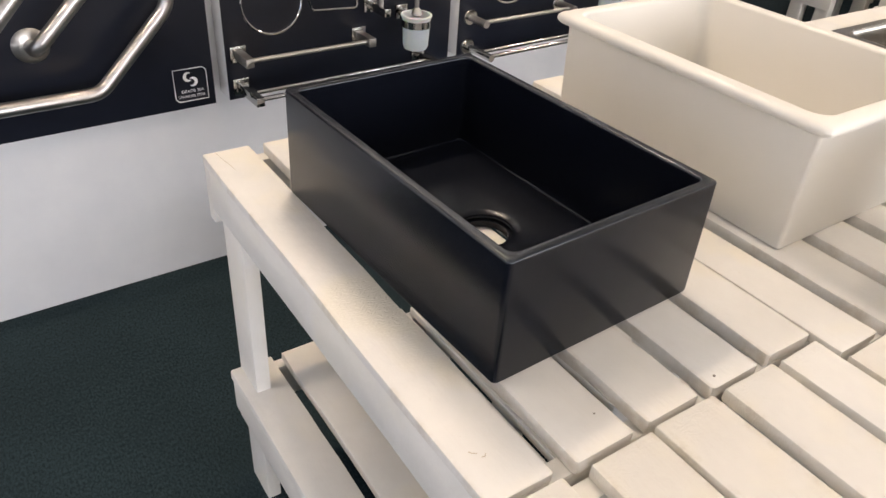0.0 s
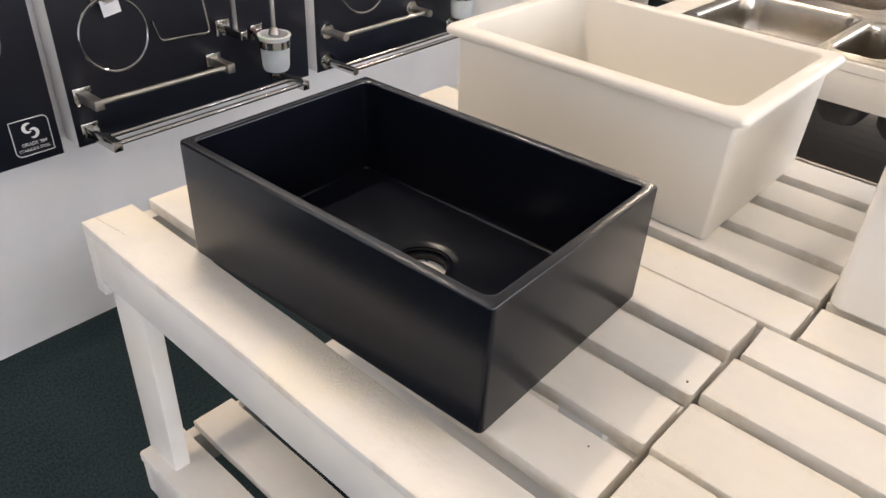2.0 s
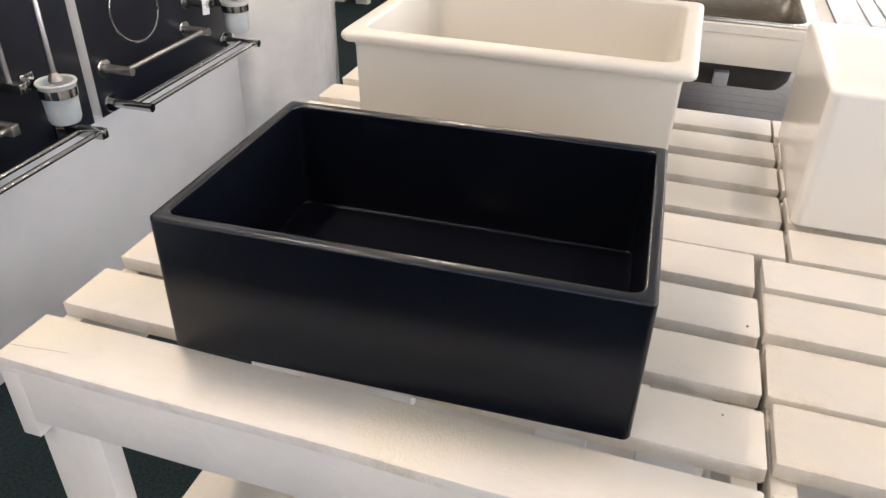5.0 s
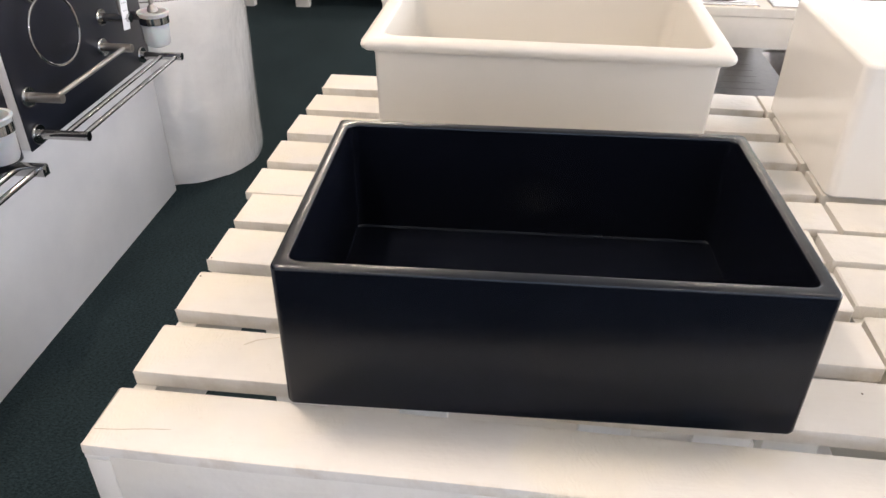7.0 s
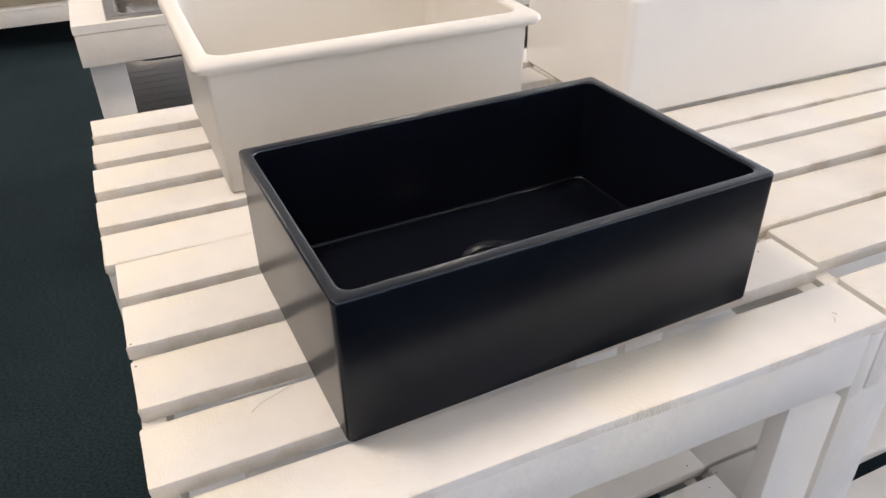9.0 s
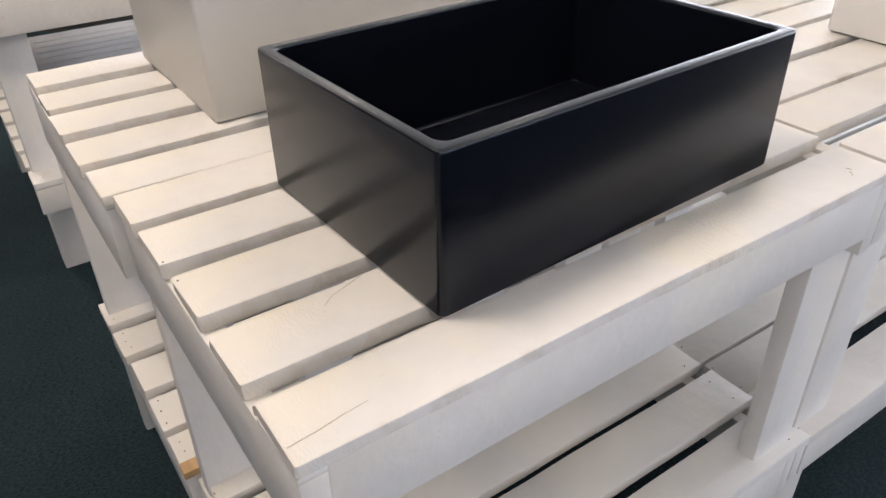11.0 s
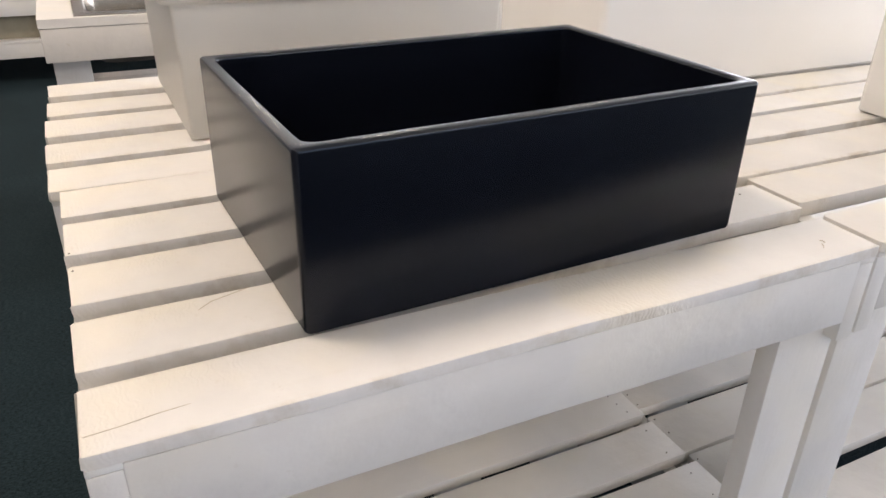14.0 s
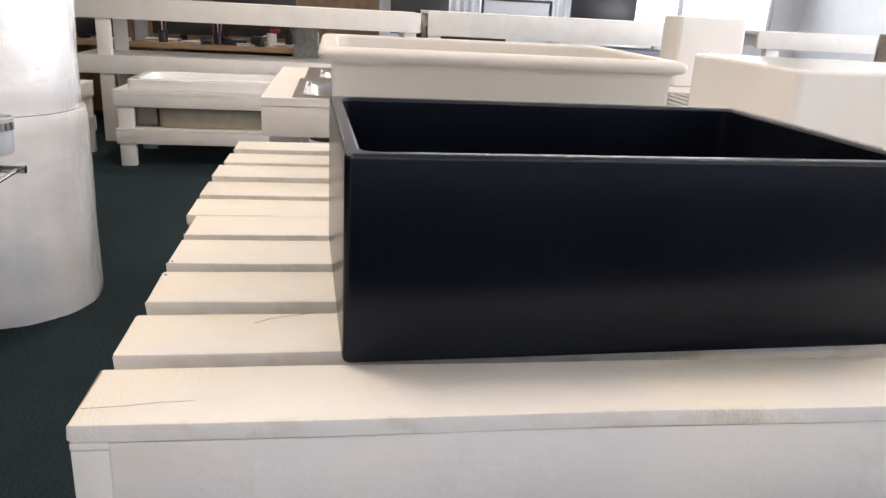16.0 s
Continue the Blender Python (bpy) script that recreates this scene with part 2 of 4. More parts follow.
GREY_PLASTIC = plain("grey_plastic", (0.30, 0.31, 0.33), 0.5, 0, 0.1, 40)
RED = plain("red_plastic", (0.45, 0.03, 0.03), 0.45, 0, 0.2, 40)
BLUE_GREY = plain("blue_grey_plastic", (0.27, 0.29, 0.34), 0.5, 0, 0.1, 12)
MAROON = plain("maroon_fabric", (0.12, 0.015, 0.02), 0.9, 0, 0.2, 120, 0.2)
GREY_CLOTH = plain("grey_cloth", (0.30, 0.30, 0.28), 0.9, 0, 0.3, 25, 0.4)
BEIGE = plain("beige_sink_underside", (0.30, 0.27, 0.20), 0.6, 0, 0.12, 14)
ACRYLIC = plain("white_acrylic", (0.82, 0.82, 0.81), 0.16, 0, 0.02, 8, coat=0.4)
PLASTER = plain("ceiling_tile", (0.78, 0.78, 0.76), 0.9, 0, 0.05, 60, 0.2)
BLIND = plain("white_blind", (0.85, 0.86, 0.88), 0.7, 0, 0.03, 10)
TUBE_GLOW = glow("tube_diffuser", (1.0, 0.86, 0.68), 3.0)
DAYLIGHT = glow("daylight_backdrop", (0.93, 0.96, 1.0), 2.2)

# ---- mesh helpers ----


def finish(bm, name, smooth=True, angle=35):
    bmesh.ops.recalc_face_normals(bm, faces=bm.faces[:])
    me = bpy.data.meshes.new(name)
    bm.to_mesh(me)
    bm.free()
    if smooth:
        me.polygons.foreach_set("use_smooth", [True] * len(me.polygons))
        me.set_sharp_from_angle(angle=radians(angle))
    return me


def part(name, bm, mat, parent=None, label="", smooth=True):
    me = finish(bm, name, smooth) if isinstance(bm, bmesh.types.BMesh) else bm
    if not me.materials:
        me.materials.append(mat)
    ob = new(name, me)
    if parent is not None:
        ob.parent = parent
    if label:
        tagged(ob, label)
    return ob


def thing(name, label, category, m=None, group="", kind=""):
    ob = new(name)
    ob.empty_display_size = 0.05
    if m is not None:
        ob.matrix_basis = m
    return tagged(ob, label, category, group, kind)


def box(bm, x0, x1, y0, y1, z0, z1, bev=0.002, seg=2):
    """A box with rounded edges."""
    r = bmesh.ops.create_cube(bm, size=1.0)
    sx, sy, sz = abs(x1 - x0), abs(y1 - y0), abs(z1 - z0)
    for v in r["verts"]:
        v.co = Vector(((x0 + x1) / 2 + v.co.x * sx, (y0 + y1) / 2 + v.co.y * sy, (z0 + z1) / 2 + v.co.z * sz))
    if bev > 0:
        edges = list({e for v in r["verts"] for e in v.link_edges})
        bmesh.ops.bevel(bm, geom=edges, offset=min(bev, sx / 3, sy / 3, sz / 3), segments=seg, affect="EDGES", profile=0.5)
    return bm


def boxed(x0, x1, y0, y1, z0, z1, bev=0.002, seg=2):
    return box(bmesh.new(), x0, x1, y0, y1, z0, z1, bev, seg)


def bridge(bm, a, b):
    n = len(a)
    for i in range(n):
        bm.faces.new((a[i], a[(i + 1) % n], b[(i + 1) % n], b[i]))


def rough_board(length, width, thick, seed, axis="y", seg=10, wear=0.0011, ch=0.002):
    """A sawn board, centred on its top face: arrises worn round and slightly uneven, faintly bowed."""
    rnd = random.Random(seed)
    bm = bmesh.new()
    w, t = width / 2, thick
    prof = [(-w + ch, 0), (w - ch, 0), (w - ch * 0.3, -ch * 0.3), (w, -ch), (w, -t + ch * 0.6), (w - ch * 0.6, -t), (-w + ch * 0.6, -t), (-w, -t + ch * 0.6), (-w, -ch), (-w + ch * 0.3, -ch * 0.3)]
    stations = [-0.5, -0.5 + 0.0025 / length] + [-0.5 + (i + rnd.uniform(-0.25, 0.25)) / seg for i in range(1, seg)] + [0.5 - 0.0025 / length, 0.5]
    ph, bow = rnd.uniform(0, 6), rnd.uniform(-0.0012, 0.0012)
    rings = []
    for k, s in enumerate(stations):
        end = k in (0, len(stations) - 1)
        f = 0.965 if end else 1.0
        side = [rnd.uniform(-wear, wear) for _ in range(3)]
        ring = []
        for a, z in prof:
            off = side[0] if a > 0 else side[1]
            zz = z * (0.9 if end and z < -ch else 1) - (0.0012 if end and z == 0 else 0)
            aa = a * f + off
            zz += side[2] * 0.3 + bow * math.sin(s * 3 + ph)
            l = s * length + (rnd.uniform(-wear, wear) if end else 0)
            ring.append(bm.verts.new((aa, l, zz) if axis == "y" else (l, aa, zz) if axis == "x" else (zz, aa, l)))
        rings.append(ring)
    for a, b in zip(rings, rings[1:]):
        bridge(bm, a, b)
    bm.faces.new(rings[0])
    bm.faces.new(rings[-1])
    return bm


def round_loop(cx, cy, w, d, r, n=6):
    """Points of a rectangle with rounded corners, counter-clockwise."""
    pts = []
    for sx, sy, a0 in ((1, 1, 0), (-1, 1, 90), (-1, -1, 180), (1, -1, 270)):
        for i in range(n + 1):
            a = radians(a0 + 90 * i / n)
            pts.append((cx + sx * (w / 2 - r) + r * math.cos(a), cy + sy * (d / 2 - r) + r * math.sin(a)))
    return pts


def loft(bm, loops, cap_first=True, cap_last=True):
    """loops: lists of (x, y, z), all of one length."""
    rings = [[bm.verts.new(p) for p in lp] for lp in loops]
    for a, b in zip(rings, rings[1:]):
        bridge(bm, a, b)
    if cap_first:
        bm.faces.new(rings[0])
    if cap_last:
        bm.faces.new(rings[-1])
    return rings


def circle_like(cx, cy, r, count, n=6):
    """Circle points that pair with those of round_loop."""
    pts = []
    for a0 in (0, 90, 180, 270):
        for i in range(n + 1):
            a = radians(a0 + 90 * (i + 0.5) / (n + 1))
            pts.append((cx + r * math.cos(a), cy + r * math.sin(a)))
    return pts


def lathe(bm, profile, n=32, c=(0, 0, 0)):
    rings = []
    for r, z in profile:
        rings.append([bm.verts.new((c[0] + r * math.cos(2 * math.pi * i / n), c[1] + r * math.sin(2 * math.pi * i / n), c[2] + z)) for i in range(n)])
    for a, b in zip(rings, rings[1:]):
        bridge(bm, a, b)
    bm.faces.new(rings[0])
    bm.faces.new(rings[-1])
    return bm


def filleted(pts, r, n=6):
    pts = [Vector(p) for p in pts]
    out = [pts[0]]
    for a, b, c in zip(pts, pts[1:], pts[2:]):
        u, v = (a - b), (c - b)
        ra = min(r, u.length * 0.45, v.length * 0.45)
        p, q = b + u.normalized() * ra, b + v.normalized() * ra
        for i in range(n + 1):
            t = i / n
            out.append(p * (1 - t) ** 2 + b * 2 * t * (1 - t) + q * t * t)
    out.append(pts[-1])
    return out


def tube(bm, pts, r, n=14, fillet=0.0, closed=False):
    pts = filleted(pts, fillet) if fillet else [Vector(p) for p in pts]
    m = len(pts)
    rings, up = [], None
    for i, p in enumerate(pts):
        a = pts[(i - 1) % m] if closed or i > 0 else p
        b = pts[(i + 1) % m] if closed or i < m - 1 else p
        d = (b - a).normalized()
        if up is None:
            up = Vector((0, 0, 1)) if abs(d.z) < 0.9 else Vector((1, 0, 0))
        up = (up - d * up.dot(d)).normalized()
        s = d.cross(up)
        rings.append([bm.verts.new(p + (up * math.cos(2 * math.pi * k / n) + s * math.sin(2 * math.pi * k / n)) * r) for k in range(n)])
    for a, b in zip(rings, rings[1:]):
        bridge(bm, a, b)
    if closed:
        bridge(bm, rings[-1], rings[0])
    else:
        bm.faces.new(rings[0])
        bm.faces.new(rings[-1])
    return bm

# ---- the large structure ----
floor_bm = boxed(-3.6, 9.2, -6.2, 3.4, -0.05, 0.0, 0)
tagged(part("floor", floor_bm, CARPET), "dark teal-green ribbed carpet floor", "floor", kind="structure")
ceil_bm = boxed(-3.6, 9.2, -6.2, 3.4, CEILING, CEILING + 0.08, 0)
tagged(part("ceiling", ceil_bm, PLASTER), "plain white ceiling of the showroom", "ceiling", kind="structure")


def setting(name, bm, mat, label, category):
    return tagged(part(name, bm, mat), label, category, kind="structure")


# partition on which the display boards hang
WALL_YAW = 1.5
wall_ob = setting("wall_partition", boxed(-3.4, 1.875, 0.0, 0.06, 0.0, 2.3, 0.004), WALL, "white gloss-painted partition wall behind the display boards", "wall")
wall_ob.matrix_basis = pose(0, 0.8255, 0, 0, 0, WALL_YAW)
setting("wall_left", boxed(-3.6, 9.2, 3.4, 3.5, -0.05, CEILING + 0.08, 0), WALL, "plain white side wall", "wall")
bm = bmesh.new()
box(bm, -3.6, -2.2, -6.3, -6.2, -0.05, CEILING + 0.08, 0)
box(bm, 5.4, 9.2, -6.3, -6.2, -0.05, CEILING + 0.08, 0)
box(bm, -2.2, 5.4, -6.3, -6.2, -0.05, 0.4, 0)
box(bm, -2.2, 5.4, -6.3, -6.2, 2.4, CEILING + 0.08, 0)
setting("wall_right", bm, WALL, "white side wall with a long window", "wall")


def wall_with_window(name, x0, x1, y0, y1, wy0, wy1, wz0, wz1, label):
    bm = bmesh.new()
    box(bm, x0, x1, y0, wy0, -0.05, CEILING + 0.08, 0)
    box(bm, x0, x1, wy1, y1, -0.05, CEILING + 0.08, 0)
    box(bm, x0, x1, wy0, wy1, -0.05, wz0, 0)
    box(bm, x0, x1, wy0, wy1, wz1, CEILING + 0.08, 0)
    return setting(name, bm, WALL, label, "wall")


def window(name, x, y0, y1, z0, z1, count, label):
    w = thing(name, label, "window", kind="structure")
    step = (y1 - y0) / count
    for i in range(count + 1):
        y = y0 + step * i
        part("window_frame", boxed(x - 0.03, x + 0.03, y - 0.025, y + 0.025, z0, z1, 0.003), BLIND, w)
    for z in (z0 + 0.025, z1 - 0.025):
        part("window_frame", boxed(x - 0.028, x + 0.028, y0, y1, z - 0.025, z + 0.025, 0.003), BLIND, w)
    for i in range(count):
        p = part("pane", boxed(x - 0.004, x + 0.004, y0 + step * i + 0.025, y0 + step * (i + 1) - 0.025, z0 + 0.05, z1 - 0.05, 0), GLASS, w)
        p.visible_shadow = False
    return w


wall_with_window("wall_front", -3.6, -3.5, -6.2, 3.4, -3.8, 0.7, 0.12, 2.45, "white wall with the shop window")
window("window_1", -3.55, -3.8, 0.7, 0.12, 2.45, 3, "wide shop window with white frame reaching almost to the floor")
wall_with_window("wall_far", 9.1, 9.2, -6.2, 3.4, -5.8, -0.8, 0.85, 2.4, "white far wall with office windows")
window("window_2", 9.15, -5.8, -0.8, 0.85, 2.4, 4, "bright office window with white frame")
tagged(part("backdrop", boxed(10.2, 10.25, -9.0, 3.0, -0.5, 5.0, 0), DAYLIGHT), "bright daylight outside the office window", "backdrop", kind="structure")
w3 = thing("window_3", "long white-framed window in the side wall", "window", kind="structure")
for i in range(6):
    part("window_frame", boxed(-2.2 + i * 1.52 - 0.025, -2.2 + i * 1.52 + 0.025, -6.28, -6.22, 0.4, 2.4, 0.003), BLIND, w3)
for z in (0.425, 2.375):
    part("window_frame", boxed(-2.17, 5.37, -6.278, -6.222, z - 0.025, z + 0.025, 0.003), BLIND, w3)
for i in range(5):
    p = part("pane", boxed(-2.17 + i * 1.52, -0.71 + i * 1.52, -6.254, -6.246, 0.45, 2.35, 0), GLASS, w3)
    p.visible_shadow = False
blinds = thing("vertical_blind", "white vertical blind hanging over the office window", "blind")
for i in range(26):
    b = part("slat", boxed(-0.03, 0.03, -0.045, 0.045, 0.9, 2.38, 0), BLIND, blinds)
    b.matrix_basis = pose(9.0, -0.85 - i * 0.095, 0, 0, 0, 52)
part("headrail", boxed(8.97, 9.0995, -3.35, -0.78, 2.38, 2.43, 0.003), BLIND, blinds)

for ty, power, txs in TUBE_ROWS:
    for tx in txs:
        f = thing("ceiling_light", "short white ceiling batten with a warm fluorescent tube", "ceiling light", pose(tx, ty, CEILING), "ceiling battens")
        part("housing", boxed(-0.27, 0.27, -0.06, 0.06, -0.05, 0.0, 0.004), BLIND, f)
        bm = bmesh.new()
        tube(bm, [(-0.22, 0, -0.066), (0.22, 0, -0.066)], 0.013, 12)
        part("tube", bm, TUBE_GLOW, f, "glowing fluorescent tube")

# ---- slatted display tables ----
TOP = 0.80
SLAT_T, SHELF_Z, APRON_H = 0.020, 0.322, 0.10


def slat_table(label, x0, y0, y1, slats, seed, shelf_slats=None, leg_inset=0.005, nails=True, shelf_shift=0.0):
    """A white slatted table between y0 (its end beside the aisle) and y1, its front at x0; slats: front and back edge of each board."""
    t = thing("slatted_table", label, "table", group="white slatted display tables")
    ln, yc = abs(y1 - y0), (y0 + y1) / 2
    rnd = random.Random(seed)
    x1 = max(b for _, b in slats)
    for k, (a, b) in enumerate(slats):
        bm = rough_board(ln + rnd.uniform(-0.004, 0.003), b - a, SLAT_T - (0.006 if k == 0 else 0), seed * 31 + k)
        o = part("slat", bm, PAINT_SLAT, t)
        o.matrix_basis = pose((a + b) / 2, yc + rnd.uniform(-0.002, 0.002), TOP + rnd.uniform(-0.0012, 0.0), 0, 0, rnd.uniform(-0.25, 0.25))
    zt = TOP - SLAT_T - 0.001
    er = 0.028
    for yy in (min(y0, y1), max(y0, y1) - er):
        part("end_rail", box(bmesh.new(), x0 + 0.0015, x1 - 0.0015, yy + 0.002, yy + er - 0.001, zt - APRON_H, zt, 0.002), PAINT_X, t)
    yl, yh = min(y0, y1) + er, max(y0, y1) - er
    for yy in (min(y0, y1), max(y0, y1) - er):
        part("packer", boxed(x0 + 0.0015, x0 + 0.078, yy + 0.002, yy + er - 0.001, zt + 0.0005, TOP - 0.0146, 0.001), PAINT_X, t)
    for xa, xb in ((x0 + 0.001, x0 + 0.019), (x1 - 0.019, x1 - 0.001)):
        o = part("apron", rough_board(yh - yl + 0.006, (0.0795 if xa < x0 + 0.01 else APRON_H), 0.018, seed * 7 + int(xa * 90), wear=0.0006), PAINT_Y, t)
        o.matrix_basis = Matrix.Translation(((xa if xa == x0 + 0.001 else xb), (yl + yh) / 2, (0.7452 if xa < x0 + 0.01 else zt - APRON_H / 2))) @ (pose(0, 0, 0, 0, -90, 0) if xa == x0 + 0.001 else pose(0, 0, 0, 0, 90, 0))
    lw, ld = 0.088, 0.029
    for xa in (x0 + 0.0195, x1 - 0.0195 - ld):
        ins = leg_inset if xa < x0 + 0.1 else 0.005
        for ya, wd in ((min(y0, y1) + ins, lw + 0.004), (max(y0, y1) - ins - lw, lw)):
            part("leg", boxed(xa, xa + ld, ya, ya + wd, 0.0, zt - 0.003, 0.003), PAINT_Z, t)
    # lower shelf
    sh = shelf_slats or slats
    for k, (a, b) in enumerate(sh):
        o = part("shelf_slat", rough_board(ln + 0.004 + 0.5 * abs(shelf_shift) + rnd.uniform(-0.002, 0.002), b - a + 0.005, SLAT_T, seed * 57 + k), PAINT_Y, t)
        o.matrix_basis = pose((a + b) / 2, yc + shelf_shift * 0.75 + rnd.uniform(-0.003, 0.003), SHELF_Z + rnd.uniform(-0.001, 0.001), 0, 0, rnd.uniform(-0.3, 0.3))
    zs = SHELF_Z - SLAT_T - 0.002
    for yy in (min(y0, y1), max(y0, y1) - er):
        part("shelf_end_rail", boxed(x0 + 0.002, x1 - 0.002, yy + 0.003, yy + er - 0.001, zs - 0.085, zs, 0.002), PAINT_X, t)
    for xa, xb in ((x0 + 0.001, x0 + 0.019), (x1 - 0.019, x1 - 0.001)):
        part("shelf_apron", boxed(xa, xb, yl, yh, zs - 0.085, zs, 0.002), PAINT_Y, t)
    if nails:
        bm = bmesh.new()
        for a, b in sh:
            for yy in (max(y0, y1) - 0.012, min(y0, y1) + 0.012):
                for xx in (a + 0.014, (a + b) / 2, b - 0.014):
                    if rnd.random() < 0.75:
                        lathe(bm, [(0.0012, -0.003), (0.0013, 0.0009), (0.0008, 0.001)], 8, (xx + rnd.uniform(-0.004, 0.004), yy + rnd.uniform(-0.003, 0.003), SHELF_Z))
        tagged(part("nail_heads", bm, NAIL, t), kind="stuff")
    return t


table_a = slat_table("white-painted slatted timber table with lower shelf under the black sink", 0.0, 0.0, -0.802,
           [(0.0, 0.081), (0.107, 0.187), (0.211, 0.292), (0.316, 0.397), (0.419, 0.501)], 3, shelf_shift=-0.016)
table_b = slat_table("white-painted slatted timber table under the rimmed cream sink", 0.5035, 0.014, -0.843,
           [(0.5035, 0.583), (0.608, 0.690), (0.717, 0.799), (0.830, 0.907), (0.941, 1.019)], 5, leg_inset=0.22)
# this table and the next: unseen extra length added to shade the shelves
slat_table("white-painted slatted timber table beside the one with the black sink", 0.004, -0.810, -2.50,
           [(0.004, 0.086), (0.117, 0.203), (0.215, 0.306), (0.326, 0.410), (0.430, 0.502)], 8, shelf_shift=-0.018)
slat_table("white-painted slatted timber table under the smooth white sink", 0.5075, -0.851, -2.55,
           [(0.5075, 0.592), (0.612, 0.695), (0.717, 0.799), (0.826, 0.907), (0.938, 1.021)], 11, leg_inset=0.22)

# fine splits and a bare spot in the boards of the first table
for pts, r in (([(0.0215, -0.004, TOP - 0.0002), (0.0235, -0.03, TOP - 0.0001), (0.0275, -0.055, TOP - 0.0001), (0.030, -0.078, TOP - 0.0008)], 0.0003),
               ([(0.160, -0.105, TOP - 0.0001), (0.170, -0.118, TOP), (0.178, -0.142, TOP), (0.184, -0.156, TOP - 0.0008)], 0.00032)):
    bm = bmesh.new()
    tube(bm, pts, r, 6)
    part("split", bm, CRACK, table_a, "fine dark split in the paint")
part("bare_patch", boxed(0.495, 0.520, -0.028, 0.0165, SHELF_Z - 0.012, SHELF_Z + 0.003, 0.002), BARE_WOOD, table_b, "unpainted pine end block")

for x, y, r in ((0.169, -0.763, 0.0013), (0.332, -0.790, 0.0016), (0.322, -0.004, 0.0011), (0.281, -0.006, 0.0011)):
    bm = bmesh.new()
    lathe(bm, [(r, -0.002), (r, 0.0004), (r * 0.6, 0.0006)], 10, (x, y, TOP - 0.0002))
    part("nail_head", bm, NAIL, table_a, "dark nail head")
for pts in ([(0.022, -0.737, TOP - 0.0003), (0.025, -0.741, TOP - 0.0002), (0.029, -0.743, TOP - 0.0003)], [(0.030, -0.749, TOP - 0.0003), (0.034, -0.750, TOP - 0.0002), (0.036, -0.747, TOP - 0.0003)]):
    bm = bmesh.new()
    tube(bm, pts, 0.0005, 6)
    part("chip", bm, CRACK, table_a, "chipped paint round a knot")

# ---- sinks on the tables ----


def open_sink(name, label, m, w, d, h, wall, r_out, r_in, mat, floor_t=0.02, rim=0.0, rim_t=0.0, taper=0.0, drain=None, drain_r=0.045, soft=0.006, soft_in=0.02, rim_mat=None):
    """A thick-walled open sink, its base centred on the origin; w along x, d along y; rim: how far a rolled rim stands out."""
    s = thing(name, label, "sink", m)
    n = 7

    def lp(ww, dd, r, z, cx=0.0, cy=0.0):
        return [(x, y, z) for x, y in round_loop(cx, cy, ww, dd, r, n - 1)]
    bw, bd = w - 2 * rim, d - 2 * rim
    loops = [lp(bw - taper * 2 - 0.008, bd - taper * 2 - 0.008, max(0.003, r_out - 0.004), 0.0),
             lp(bw - taper * 2 - 0.002, bd - taper * 2 - 0.002, r_out, 0.0012), lp(bw - taper * 2, bd - taper * 2, r_out, 0.004)]
    if rim:
        z0 = h - rim_t
        loops += [lp(bw, bd, r_out, z0 - 0.008), lp(bw + 0.004, bd + 0.004, r_out, z0 - 0.002), lp(bw + 0.012, bd + 0.012, r_out + 0.004, z0)]
        for k in range(0, 7):
            a = radians(-90 + 180 * k / 6)
            rr = rim_t / 2
            loops.append(lp(w - rr * 2 + 2 * rr * math.cos(a), d - rr * 2 + 2 * rr * math.cos(a), r_out + 0.006, h - rr + rr * math.sin(a)))
    else:
        for k in range(0, 6):
            a = radians(90 * k / 5)
            loops.append(lp(w - 2 * soft * (1 - math.cos(a)), d - 2 * soft * (1 - math.cos(a)), max(r_out - soft * (1 - math.cos(a)), 0.002), h - soft * (1 - math.sin(a))))
    iw, idd = w - 2 * wall, d - 2 * wall
    for k in range(0, 5):
        a = radians(90 * k / 4)
        g = soft * (1 - math.sin(a))
        loops.append(lp(iw + 2 * g, idd + 2 * g, r_in + g, h - soft * (1 - math.cos(a))))
    for k in range(0, 7):
        a = radians(90 * k / 6)
        g = soft_in * (1 - math.cos(a))
        loops.append(lp(iw - 0.006 - 2 * g, idd - 0.006 - 2 * g, max(r_in - g * 0.3, 0.006), floor_t + soft_in * (1 - math.sin(a))))
    dx, dy = drain or (0.0, 0.0)
    cnt = 4 * n
    circ = lambda r, z: [(x, y, z) for x, y in circle_like(dx, dy, r, cnt, n - 1)]
    loops += [circ(drain_r * 1.25, floor_t - 0.0001), circ(drain_r + 0.004, floor_t - 0.002), circ(drain_r, floor_t - 0.004), circ(drain_r - 0.001, floor_t - 0.010)]
    loops += [circ(drain_r - 0.008, floor_t - 0.0105), circ(drain_r - 0.008, 0.0005)]
    n_body = 5 if rim else 4
    n_rim = n_body + (13 if rim else 10)
    for pname, la in (("body", loops[:n_body]), ("rim", loops[n_body - 1:n_rim]), ("bowl", loops[n_rim - 1:] + loops[:1])):
        bm = bmesh.new()
        loft(bm, la, False, False)
        part(pname, bm, rim_mat if rim_mat and pname == "rim" else mat, s)
    return s


black = open_sink("black_sink", "matt black fireclay butler sink standing on the slatted table", pose(0.2528, -0.4215, TOP + 0.001, 0, 0, 2.4),
                  0.331, 0.497, 0.1668, 0.0135, 0.007, 0.012, CLAY_BLACK, 0.021, drain=(0.010, -0.012), drain_r=0.041, soft=0.0035, soft_in=0.005, rim_mat=CLAY_RIM)
bm = bmesh.new()
ring = [(0.010 + 0.039 * math.cos(i / 40 * 2 * math.pi), -0.012 + 0.039 * math.sin(i / 40 * 2 * math.pi), 0.0145) for i in range(40)]
